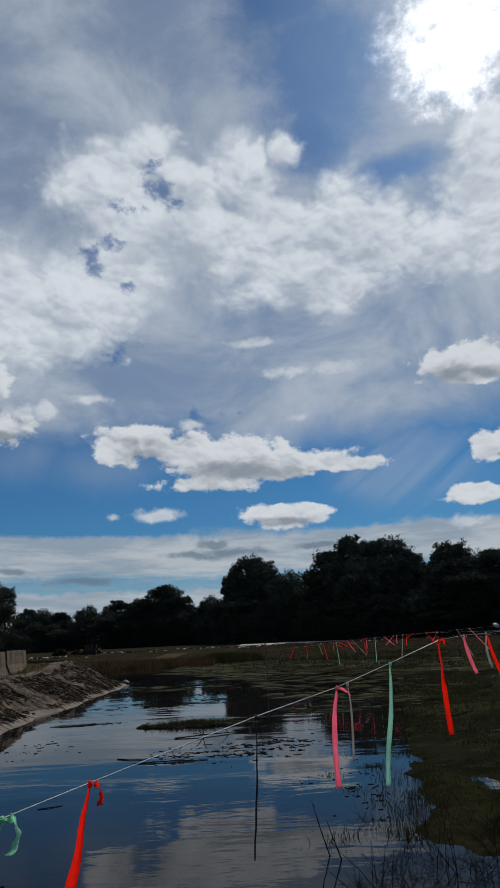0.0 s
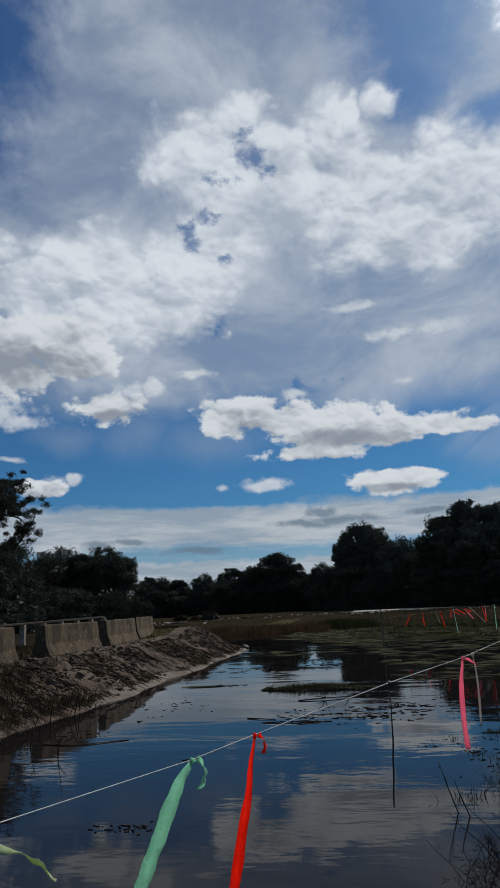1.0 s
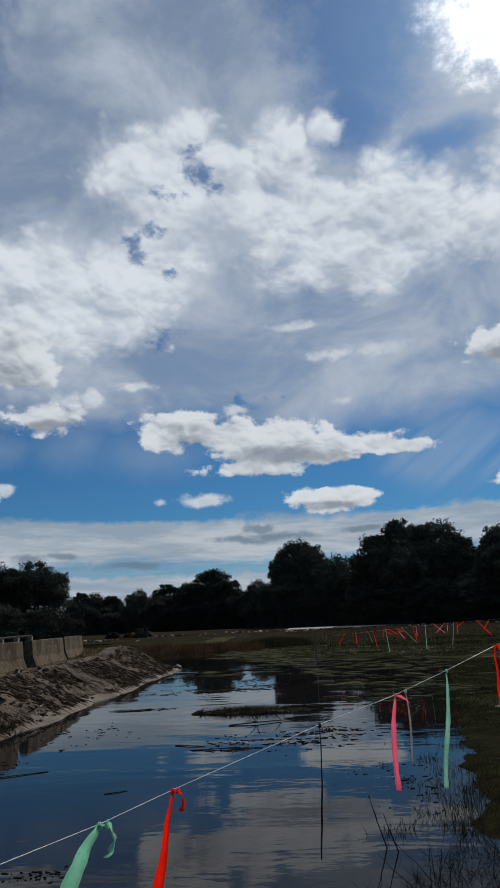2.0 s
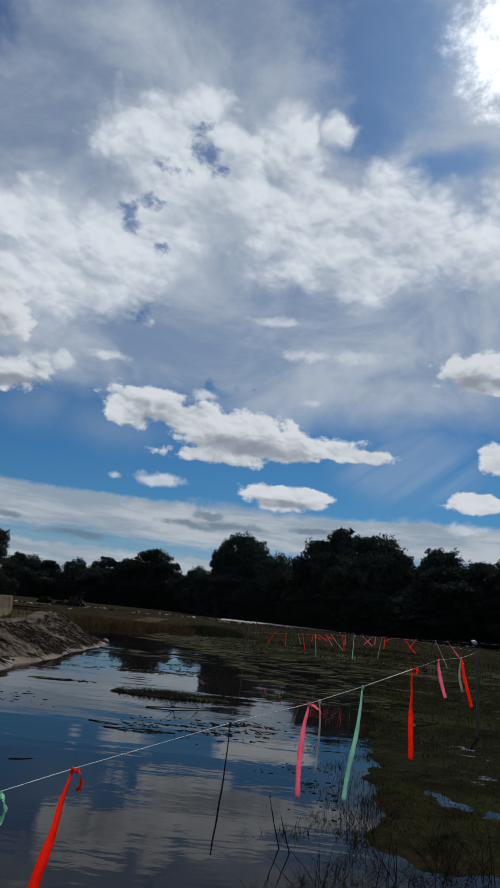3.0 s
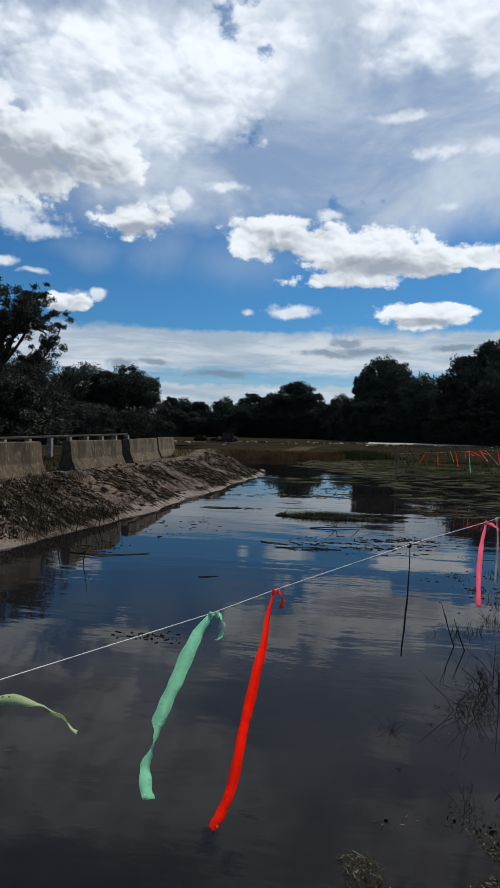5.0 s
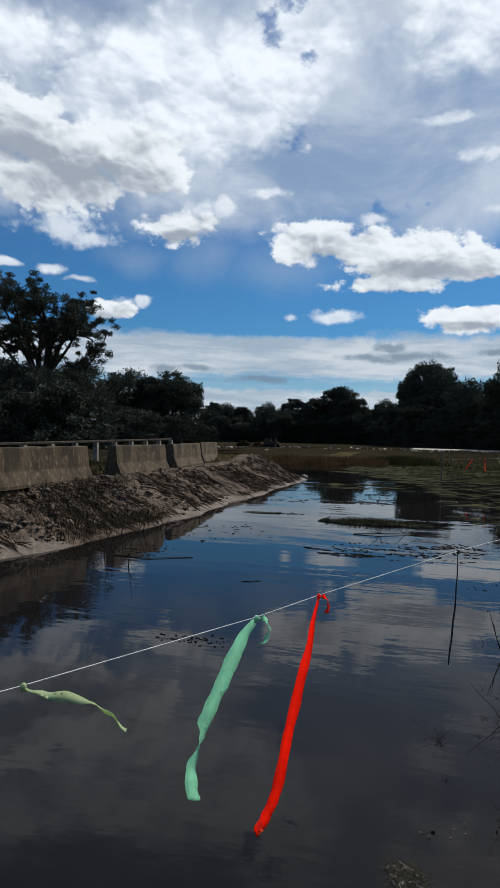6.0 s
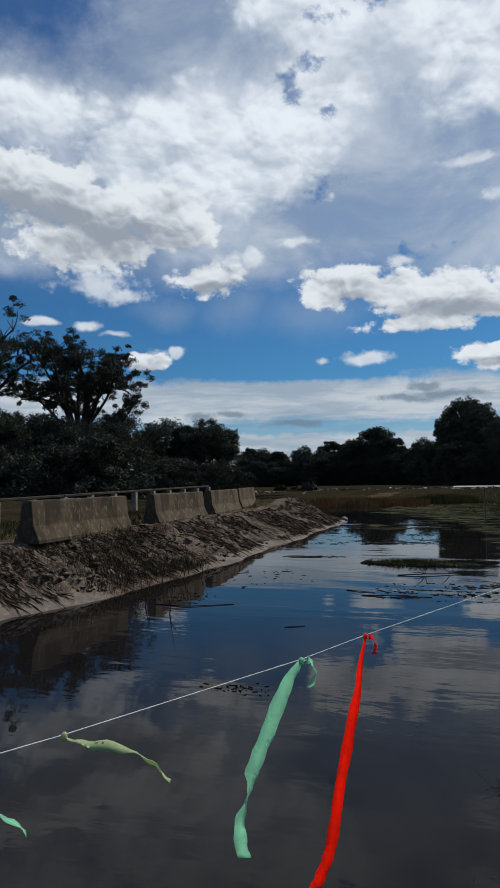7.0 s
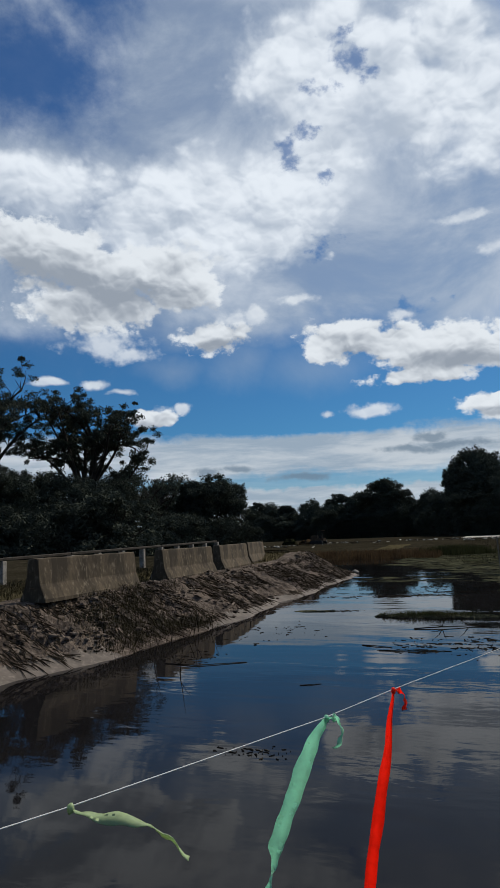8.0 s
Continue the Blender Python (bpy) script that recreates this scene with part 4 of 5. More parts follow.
def make_islet():
    """The long weedy islet with its tufts."""
    rng = random.Random(4)
    nrng = np.random.default_rng(4)
    root = new("weed_islet")
    root.matrix_basis = pose(-1.35, 16.1, 0)
    mats = []
    for k in range(420):
        x, y = max(-1.3, min(1.3, rng.gauss(0, 0.6))), rng.gauss(0, 0.17)
        if abs(y) > 0.38 * math.cos(x * 0.9) + 0.05:
            continue
        s = rng.uniform(0.03, 0.16)
        mats.append(mat_patch(rng, x, y, s * rng.uniform(1.0, 2.4), s * rng.uniform(0.25, 0.7), rng.uniform(0.01, 0.055), rng.uniform(-0.4, 0.4)))
    piece("raft", mesh("raft", *joined(mats), WEED), root)
    x, y = np.clip(nrng.normal(-0.1, 0.5, 1500), -1.2, 1.2), nrng.normal(0, 0.17, 1500)
    v, f = blades(np.stack([x, y, np.full(1500, 0.03)], 1), nrng.uniform(0.03, 0.13, 1500), nrng.uniform(0.006, 0.014, 1500), nrng.uniform(0.4, 1.8, 1500), nrng)
    tagged(piece("sedge", mesh("sedge", v, f, SEDGE), root), "short olive sedge", kind="stuff")
    x, y = np.clip(nrng.normal(0.0, 0.6, 1400), -1.3, 1.6), nrng.normal(-0.05, 0.2, 1400)
    tufty = np.array([0.4 + max(0.0, noise.noise((a * 2.5, b * 4.0, 3.0))) * 2.2 for a, b in zip(x, y)])
    v, f = blades(np.stack([x, y, np.full(1400, -0.01)], 1), nrng.uniform(0.02, 0.12, 1400) * tufty, nrng.uniform(0.006, 0.02, 1400), nrng.uniform(0.5, 2.6, 1400), nrng)
    tagged(piece("dead_stems", mesh("dead_stems", v, f, DEAD), root), "dark rotting stems", kind="stuff")
    tagged(root, "long low islet of matted weed and sedge in the pond", "islet")


make_islet()


def stick(name, path, r0, r1, label, category="stick", material=DEAD, twigs=0, seed=0):
    """A crooked floating or standing stick, with side twigs as parts."""
    rng = random.Random(seed)
    root = new(name)
    base = Vector(path[0])
    root.matrix_basis = pose(*base)
    pts = [Vector(p) - base for p in path]
    n = len(pts)
    piece("stem", mesh("stem", *tube(pts, [r0 + (r1 - r0) * i / (n - 1) for i in range(n)], 6), material, True), root)
    for k in range(twigs):
        i = rng.randrange(1, n)
        a = rng.uniform(0, 6.28)
        l = rng.uniform(0.08, 0.3)
        tip = pts[i] + Vector((math.cos(a) * l, math.sin(a) * l * 0.6, rng.uniform(0.02, 0.25)))
        piece("twig", mesh("twig", *tube([pts[i], (pts[i] + tip) / 2 + Vector((0, 0, 0.02)), tip], [r1 * 1.3, r1, r1 * 0.5], 5), material, True), root)
    return tagged(root, label, category)


stick("floating_branch", [(-1.65, 14.05, 0.01), (-1.1, 14.2, 0.03), (-0.6, 14.45, 0.02), (-0.25, 14.62, 0.01)], 0.014, 0.007, "dark waterlogged branch floating beside the weed islet", twigs=4, seed=1)
stick("floating_branch", [(-0.75, 16.2, 0.03), (-0.2, 16.35, 0.04), (0.34, 16.55, 0.03)], 0.018, 0.012, "straight dark stick floating off the weed islet", twigs=1, seed=2)
stick("floating_stick", [(-1.98, 11.5, 0.005), (-1.5, 11.53, 0.015), (-0.8, 11.56, 0.005)], 0.01, 0.006, "thin straight dark stick floating on the pond", seed=3)
stick("floating_stick", [(-2.35, 12.0, 0.005), (-2.1, 11.9, 0.012), (-1.8, 11.8, 0.005)], 0.01, 0.006, "short dark stick floating on the pond", seed=4)
stick("floating_stick", [(-2.62, 8.78, 0.002), (-2.5, 8.82, 0.008), (-2.36, 8.92, 0.002)], 0.007, 0.004, "short pale-ended stick floating on open water", seed=5)
stick("floating_stick", [(-5.2, 9.9, 0.005), (-4.6, 9.8, 0.012), (-3.9, 10.2, 0.005)], 0.01, 0.006, "long thin stick floating near the dyke", seed=6)
for k, (x, y, h, lx) in enumerate([(-6.0, 12.7, 0.55, 0.15), (-6.1, 13.2, 0.7, -0.1), (-5.9, 12.2, 0.45, 0.25), (-5.3, 9.7, 0.3, 0.05), (-4.6, 9.2, 0.28, 0.02), (-6.3, 11.7, 0.4, -0.15), (-6.2, 14.0, 0.6, 0.2), (-6.15, 12.0, 0.5, 0.05)]):
    stick("dead_stem", [(x, y, -0.05), (x + lx * 0.4, y + 0.02, h * 0.5), (x + lx, y + 0.05, h)], 0.01, 0.004, "dead broken stem standing at the water's edge", "stem", twigs=2, seed=20 + k)


def make_shrubs():
    """Bare drowned shrubs and weed stalks in the shallows."""
    rng = random.Random(8)
    kinds = []
    for s in range(4):
        root = new("drowned_shrub")
        for k in range(rng.randrange(8, 12)):
            a, l = rng.uniform(0, 6.28), rng.uniform(0.06, 0.44)
            lean = rng.uniform(0.05, 1.5)
            tip = Vector((math.cos(a) * l * lean, math.sin(a) * l * lean, l))
            foot = Vector((rng.uniform(-0.12, 0.12), rng.uniform(-0.12, 0.12), -0.06))
            pts = [foot, foot.lerp(tip, 0.4) + Vector((0, 0, 0.03)), foot.lerp(tip, 0.75), tip]
            bits = [tube(pts, [0.0038, 0.0032, 0.0024, 0.0012], 4)]
            for j in range(rng.randrange(4, 9)):
                p = pts[1].lerp(tip, rng.random() * 0.8)
                b = rng.uniform(0, 6.28)
                q = p + Vector((math.cos(b) * 0.08, math.sin(b) * 0.08, rng.uniform(-0.03, 0.09)))
                bits.append(tube([p, q], [0.0015, 0.0008], 3))
                c = q + Vector((rng.uniform(-0.05, 0.05), rng.uniform(-0.05, 0.05), rng.uniform(-0.02, 0.06)))
                bits.append(tube([q, c], [0.0010, 0.0006], 3))
            piece("stalk", mesh("stalk", *joined(bits), DEAD), root)
        tangle = []
        for k in range(70):
            a, r = rng.uniform(0, 6.28), 0.30 * rng.random() ** 0.6
            p = Vector((r * math.cos(a), r * math.sin(a), rng.uniform(-0.02, 0.10) * (1.1 - r / 0.3)))
            b = rng.uniform(0, 6.28)
            q = p + Vector((math.cos(b), math.sin(b), rng.uniform(-0.2, 0.7))) * rng.uniform(0.03, 0.11)
            tangle.append(tube([p, q], [0.0022, 0.001], 3))
        tagged(piece("tangle", mesh("tangle", *joined(tangle), DEAD), root), "tangled fine twigs", kind="stuff")
        tagged(root, "bare dark drowned shrub standing in the shallows", "shrub", "drowned shrubs")
        kinds.append(root)
    spots = [(0.56, 5.03, 0.8), (0.74, 5.5, 0.9), (0.92, 5.3, 1.1), (0.02, 4.6, 0.3), (0.3, 4.76, 0.4), (0.07, 4.07, 0.35), (0.44, 3.74, 0.4), (0.78, 5.92, 0.9), (0.82, 5.7, 0.9), (1.1, 5.9, 1.0), (1.4, 6.1, 1.1), (1.6, 6.4, 1.0), (1.85, 6.7, 1.1), (0.6, 5.2, 0.6), (0.4, 5.05, 0.5), (0.55, 4.95, 0.5), (0.95, 5.3, 0.8), (1.3, 5.5, 0.9), (1.7, 5.7, 1.0),
             (1.9, 6.1, 1.1), (2.1, 7.0, 1.1), (1.5, 7.2, 0.9), (1.2, 6.6, 0.8), (2.3, 6.4, 1.2), (1.5, 5.0, 0.8), (1.9, 5.2, 0.9), (2.2, 5.6, 1.0), (0.75, 4.6, 0.5), (1.35, 4.7, 0.7), (0.95, 7.6, 0.7), (1.0, 4.75, 0.8), (1.15, 5.15, 0.9), (1.2, 5.6, 0.9), (1.35, 6.35, 0.9), (1.5, 5.35, 1.0), (1.6, 6.0, 1.0), (1.25, 4.4, 0.8), (1.75, 4.9, 1.0), (2.0, 6.5, 1.1), (1.0, 6.1, 0.8), (1.6, 8.2, 0.8), (2.6, 8.0, 1.0), (2.5, 5.0, 1.0)]
    for i, (x, y, s) in enumerate(spots):
        s *= 0.9
        m = pose(x + (0.0 if i < 8 else 0.14), y, 0, 0, 0, rng.uniform(0, 360)) @ Matrix.Diagonal((s, s, s, 1))
        if i < 4:
            kinds[i].matrix_basis = m
        else:
            copy_thing(kinds[rng.randrange(4)], m)
    stick("leaning_stalk", [(0.66, 6.6, -0.05), (0.58, 6.62, 0.2), (0.52, 6.66, 0.42)], 0.007, 0.003, "dark stalk leaning out of the water", "stalk", twigs=1, seed=90)
    stick("leaning_stalk", [(0.75, 6.5, -0.05), (0.66, 6.5, 0.2), (0.63, 6.5, 0.3)], 0.007, 0.003, "dark stalk leaning out of the water", "stalk", seed=91)
    stick("fallen_twig", [(0.6, 3.85, 0.0), (0.7, 4.05, 0.02), (0.82, 4.2, 0.015), (0.93, 4.28, 0.0)], 0.003, 0.002, "thin brown twig lying in the shallows", "twig", REED, seed=92)


make_shrubs()


def make_litter():
    """Matted straw on the near mud, and stems lying down the dyke's slope."""
    rng = random.Random(15)
    nrng = np.random.default_rng(15)
    x = np.concatenate([nrng.uniform(-0.5, 2.9, 26000), nrng.normal(1.75, 0.5, 6000)])
    y = np.concatenate([shore_front(x[:26000]) - 0.28 + nrng.normal(0, 0.16, 26000), nrng.normal(4.7, 0.3, 6000)])
    ok = np.array([noise.noise((a * 2.2, b * 3.5, 1.0)) > -0.1 + 0.35 * max(0.0, 0.6 - a) for a, b in zip(x, y)]) & (y < 5.4)
    x, y = x[ok], y[ok]
    z = np.maximum(ground_height(x, y), 0.0) - 0.004
    v, f = blades(np.stack([x, y, z], 1), nrng.uniform(0.006, 0.03, len(x)), nrng.uniform(0.0012, 0.004, len(x)), nrng.uniform(0.8, 4.5, len(x)), nrng)
    clumps = []
    for k in range(1500):
        cx = rng.uniform(-0.45, 2.6)
        cy = float(shore_front(cx)) - 0.22 + rng.gauss(0, 0.17)
        if noise.noise((cx * 2.2, cy * 3.5, 1.0)) < 0.02 + 0.35 * max(0.0, 0.6 - cx):
            continue
        w = rng.uniform(0.004, 0.017)
        clumps.append(mat_patch(rng, cx, cy, w * rng.uniform(1.0, 1.9), w * rng.uniform(0.3, 0.8), rng.uniform(0.004, 0.016), rng.uniform(-0.3, 0.9)))
    stuff("shore_weed", *joined(clumps), STRAW_WET, "dark matted weed at the muddy near shore", "weed")
    stuff("shore_grass", v, f, STRAW_WET, "trampled wet grass on the muddy near shore", "grass")
    glints = []
    for k in range(0, len(x), 12):
        a, l = rng.uniform(0, 6.28), rng.uniform(0.004, 0.022) * (4 if rng.random() < 0.05 else 1)
        p = Vector((x[k], y[k], z[k] + rng.uniform(0.004, 0.014)))
        q = p + Vector((math.cos(a) * l, math.sin(a) * l, rng.uniform(-0.006, 0.012)))
        r = rng.uniform(0.0009, 0.0024)
        glints.append(tube([p, q], [r, r * 0.6], 4))
    v, f = joined(glints)
    stuff("bleached_straw", v, f, STRAW, "bleached straw bits glinting on the muddy shore", "straw")
    stems = []
    for k in range(6500):
        y = rng.uniform(8.5, 33)
        inland = rng.uniform(0.32, 2.3)
        x = float(bank_foot(np.array(y))) - inland
        if noise.noise((x * 0.8, y * 0.8, 6.0)) < -0.2:
            continue
        a = math.radians(rng.gauss(-14, 16))
        l = rng.uniform(0.08, 0.30) + 0.3 * rng.random() ** 4
        p = Vector((x, y, 0))
        q = p + Vector((math.cos(a) * l, math.sin(a) * l, 0))
        zs = ground_height(np.array([p.x, q.x]), np.array([p.y, q.y]))
        p.z, q.z = zs[0] + 0.012, zs[1] + 0.018
        r = rng.uniform(0.004, 0.012)
        stems.append(tube([p, p.lerp(q, 0.5) + Vector((0, 0, 0.012)), q], [r, r * 0.9, r * 0.5], 4))
    bm = bmesh.new()
    bmesh.ops.create_icosphere(bm, subdivisions=1, radius=1.0)
    ball = [vert.co.copy() for vert in bm.verts]
    sides = [tuple(vert.index for vert in face.verts) for face in bm.faces]
    bm.free()
    clods = []
    for k in range(3400):
        y = 8.3 + 24.5 * rng.random() ** 1.3
        inland = rng.uniform(0.2, 2.5)
        x = float(bank_foot(np.array(y))) - inland
        if noise.noise((x * 0.9, y * 0.9, 16.0)) < -0.05 or (inland < 0.9 and y < 10):
            continue
        r = rng.uniform(0.012, 0.05) + 0.06 * rng.random() ** 8
        z = float(ground_height(np.array(x), np.array(y)))
        clods.append(([(x + p.x * r * rng.uniform(0.7, 1.4), y + p.y * r * rng.uniform(0.7, 1.4), z + 0.3 * r + p.z * r * rng.uniform(0.35, 0.8)) for p in ball], sides))
    v, f = joined(clods)
    stuff("sand_clods", v, f, SAND, "crumbled sand clods strewn over the dyke's slope", "sand")
    v, f = joined(stems)
    stuff("washed_up_stems", v, f, DEAD, "dark reed stems washed up on the sandy slope", "stems")


make_litter()

bm = bmesh.new()
bmesh.ops.create_icosphere(bm, subdivisions=2, radius=0.17)
for vert in bm.verts:
    vert.co *= 1 + 0.5 * noise.noise(vert.co * 6)
    vert.co.z *= 0.6
tagged(piece("stone", from_bm("stone", bm, STONE, True), m=pose(-6.45, 33.3, 0.08, 0, 0, 20)), "pale stone lying at the tip of the dyke", "stone")

# ---- cord and flagging ribbons ----
CORD_POINTS = [(-2.6, -0.95, 1.36), (-1.7, 0.65, 1.325), (-1.18, 1.62, 1.318), (-0.715, 2.485, 1.335), (-0.52, 2.81, 1.365), (0.09, 3.55, 1.482), (0.54, 4.02, 1.56), (0.90, 4.30, 1.66), (1.33, 4.76, 1.77)]


def make_cord(name, points, radius, label, group=""):
    root = new(name)
    base = Vector(points[0])
    root.matrix_basis = pose(*base)
    piece("cord_strand", mesh("cord_strand", *tube([Vector(p) - base for p in points], [radius] * len(points), 6), CORD, True), root)
    return tagged(root, label, "cord", group)


make_cord("marker_cord", CORD_POINTS, 0.0019, "thin white marker cord strung over the shallows")


def stake(x, y, z, high):
    bm = bmesh.new()
    bmesh.ops.create_cube(bm, size=1.0, matrix=Matrix.LocRotScale((0, 0, high / 2), None, (0.045, 0.045, high)))
    bmesh.ops.bevel(bm, geom=bm.edges[:], offset=0.006, segments=1, affect="EDGES")
    return tagged(piece("wooden_stake", from_bm("wooden_stake", bm, TIMBER), m=pose(x, y, z, 1.5, -2, 20)), "grey weathered wooden stake driven into the marsh", "stake")


stake(-2.6, -0.95, 0.3, 1.08)


def ribbon_strip(points, width, turns, facing=(1, 0.1, 0), thick=0.0015):
    """A tape along smooth points whose width turns by degrees given at each point; tapered at the knot."""
    pts = [Vector(p) for p in points]
    fine, tw = [], []
    for i in range(len(pts) - 1):
        p0, p1, p2, p3 = pts[max(i - 1, 0)], pts[i], pts[i + 1], pts[min(i + 2, len(pts) - 1)]
        for k in range(6):
            t = k / 6
            fine.append(0.5 * (2 * p1 + (p2 - p0) * t + (2 * p0 - 5 * p1 + 4 * p2 - p3) * t * t + (3 * p1 - p0 - 3 * p2 + p3) * t ** 3))
            tw.append(turns[i] + (turns[i + 1] - turns[i]) * t)
    fine.append(pts[-1]), tw.append(turns[-1])
    verts, faces = [], []
    for i, p in enumerate(fine):
        along = (fine[min(i + 1, len(fine) - 1)] - fine[max(i - 1, 0)]).normalized()
        side = Vector(facing) - along * along.dot(Vector(facing))
        side = Matrix.Rotation(radians(tw[i]), 3, along) @ side.normalized()
        flat = along.cross(side) * thick / 2
        w = width / 2 * min(1.0, 0.28 + i / 9) * (1 + 0.07 * math.sin(i * 1.9 + width * 300) + 0.05 * math.sin(i * 0.83))
        curl = along.cross(side) * width * (0.05 + 0.09 * math.sin(i * 1.3 + width * 500))
        for s, n, c in ((-1, -1, 1), (0, -1, 0), (1, -1, 1), (1, 1, 1), (0, 1, 0), (-1, 1, 1)):
            verts.append(tuple(p + side * w * s + flat * n + curl * c))
    for i in range(len(fine) - 1):
        for k in range(6):
            a, b = i * 6 + k, i * 6 + (k + 1) % 6
            faces.append((a, b, b + 6, a + 6))
    faces += [tuple(range(6))[::-1], tuple(range(len(verts) - 6, len(verts)))]
    return verts, faces


def ribbon(points, width, turns, material, label, short=None, group="ribbons on the near cord", size=1.0):
    """A flagging ribbon tied to a cord: knot, long tail, and a short end where one shows."""
    root = new("flagging_ribbon")
    base = Vector(points[0])
    root.matrix_basis = pose(*base)
    piece("tail", mesh("tail", *ribbon_strip([Vector(p) - base for p in points], width, turns), material, True), root)
    bm = bmesh.new()
    bmesh.ops.create_icosphere(bm, subdivisions=2, radius=1.0)
    for vert in bm.verts:
        vert.co *= 1 + 0.3 * noise.noise(vert.co * 2.5 + base)
        vert.co = Vector((vert.co.x * 0.010, vert.co.y * 0.010, vert.co.z * 0.014)) * size
    piece("knot", from_bm("knot", bm, material, True), root)
    if short:
        piece("short_end", mesh("short_end", *ribbon_strip([Vector(p) - base for p in short], width * 0.8, [20, 60, 100, 120][:len(short)]), material, True), root)
    return tagged(root, label, "ribbon", group)


RED, GREEN, PINK, BLACK, MINT, RED_FAR, PALE = (-0.52, 2.81, 1.36), (-0.715, 2.485, 1.33), (0.54, 4.02, 1.555), (0.09, 3.55, 1.477), (0.90, 4.30, 1.655), (1.33, 4.76, 1.765), (-1.18, 1.62, 1.313)


def down(start, offsets):
    return [tuple(np.add(start, o)) for o in offsets]


ribbon(down(RED, [(0, 0, 0), (-0.04, -0.01, -0.25), (-0.11, -0.02, -0.58), (-0.16, -0.03, -0.86), (-0.21, -0.04, -1.0), (-0.25, -0.05, -1.07)]), 0.045, [60, 35, 10, 0, 25, 50], RED_TAPE, "bright red plastic flagging ribbon blown aslant from the cord", down(RED, [(0, 0, 0), (0.03, 0, 0.0), (0.045, 0, -0.03), (0.04, 0, -0.07)]))
ribbon(down(GREEN, [(0, 0, 0), (-0.06, -0.01, -0.10), (-0.13, -0.03, -0.27), (-0.19, -0.05, -0.42), (-0.21, -0.05, -0.52), (-0.24, -0.06, -0.63), (-0.225, -0.06, -0.74)]), 0.055, [40, 10, 0, 20, 88, 20, 5], GREEN_TAPE, "sea-green plastic flagging ribbon twisted at its end", down(GREEN, [(0, 0, 0), (0.04, 0, 0.0), (0.055, 0, -0.05), (0.03, 0, -0.1)]))
ribbon(down(PINK, [(0, 0, 0), (-0.025, 0, -0.15), (-0.035, 0, -0.33), (-0.03, 0, -0.5)]), 0.029, [50, 20, 10, 30], PINK_TAPE, "bright pink plastic flagging ribbon hanging straight down", down(PINK, [(0, 0, 0), (0.04, 0, -0.01), (0.075, 0, -0.04)]))
ribbon(down(np.add(PINK, (0.07, 0.08, 0.012)), [(0, 0, 0), (0.01, 0, -0.15), (0.0, 0, -0.4)]), 0.012, [40, 30, 40], WHITE_TAPE, "thin clear greyish ribbon hanging beside the pink one")
ribbon(down(BLACK, [(0, 0, 0), (-0.005, 0, -0.22), (-0.02, 0, -0.43), (-0.035, 0, -0.60)]), 0.014, [60, 70, 60, 75], BLACK_TAPE, "narrow black ribbon hanging down from the cord")
ribbon(down(MINT, [(0, 0, 0), (-0.02, 0, -0.25), (-0.06, 0.01, -0.48), (-0.08, 0.01, -0.66)]), 0.027, [60, 30, 10, 40], MINT_TAPE, "pale mint plastic flagging ribbon hanging from the cord")
ribbon(down(RED_FAR, [(0, 0, 0), (0.0, 0, -0.2), (0.0, 0, -0.4), (0.01, 0, -0.58)]), 0.034, [75, 80, 20, 40], RED_TAPE, "red flagging ribbon hanging limp at the cord's far part", down(RED_FAR, [(0, 0, 0), (0.03, 0, 0.01), (0.04, 0, -0.03)]))
ribbon(down(PALE, [(0, 0, 0), (0.06, 0.02, -0.02), (0.17, 0.04, -0.03), (0.25, 0.05, -0.06), (0.30, 0.06, -0.11)]), 0.035, [30, 60, 80, 40, 70], PALE_TAPE, "faded yellow-green ribbon blown level by the wind")
ribbon(down((-1.37, 1.265, 1.316), [(0, 0, 0), (0.08, 0.03, -0.07), (0.2, 0.05, -0.06), (0.3, 0.05, -0.09)]), 0.055, [60, 80, 70, 60], GREEN_TAPE, "sea-green ribbon blown level by the wind")

# ---- the second cord, far across the marsh ----
FAR_CORD = [(0.4, 30.0, 1.25), (2.2, 27.5, 1.42), (4.0, 25.5, 1.60), (6.0, 24.0, 1.72), (8.5, 23.0, 1.85), (12.0, 22.0, 1.95)]
make_cord("marker_cord", [(1.33, 4.76, 1.77), (2.15, 6.9, 1.77), (2.95, 8.6, 1.76), (5.2, 14.3, 1.74), (6.0, 24.0, 1.72)], 0.0012, "fine pale cord leading off across the marsh")
make_cord("marker_cord", FAR_CORD, 0.0016, "thin pale marker cord strung across the far marsh")
stake(12.0, 22.0, -0.1, 2.3)
stake(5.2, 14.3, -0.2, 2.0)
ribbon(down((2.15, 6.9, 1.77), [(0, 0, 0), (0.01, 0, -0.12), (0.05, 0, -0.28), (0.08, 0, -0.36)]), 0.034, [60, 30, 20, 40], PINK_TAPE, "pinkish red ribbon hanging from the far part of the cord")
ribbon(down((2.95, 8.6, 1.76), [(0, 0, 0), (0.03, 0, -0.2), (0.09, 0, -0.42), (0.13, 0, -0.58)]), 0.04, [40, 20, 30, 10], RED_TAPE, "red ribbon hanging aslant from the far part of the cord")
ribbon(down((2.92, 8.53, 1.76), [(0, 0, 0), (-0.02, 0, -0.2), (0.02, 0, -0.4)]), 0.03, [40, 20, 50], WHITE_TAPE, "whitish ribbon tied beside the red one")
stake(0.4, 30.0, -0.3, 1.95)


def along_cord(az):
    want = math.tan(radians(az))
    for a, b in zip(FAR_CORD, FAR_CORD[1:]):
        for k in range(21):
            p = Vector(a).lerp(Vector(b), k / 20)
            if p.x / p.y >= want:
                return p
    return Vector(FAR_CORD[-1])


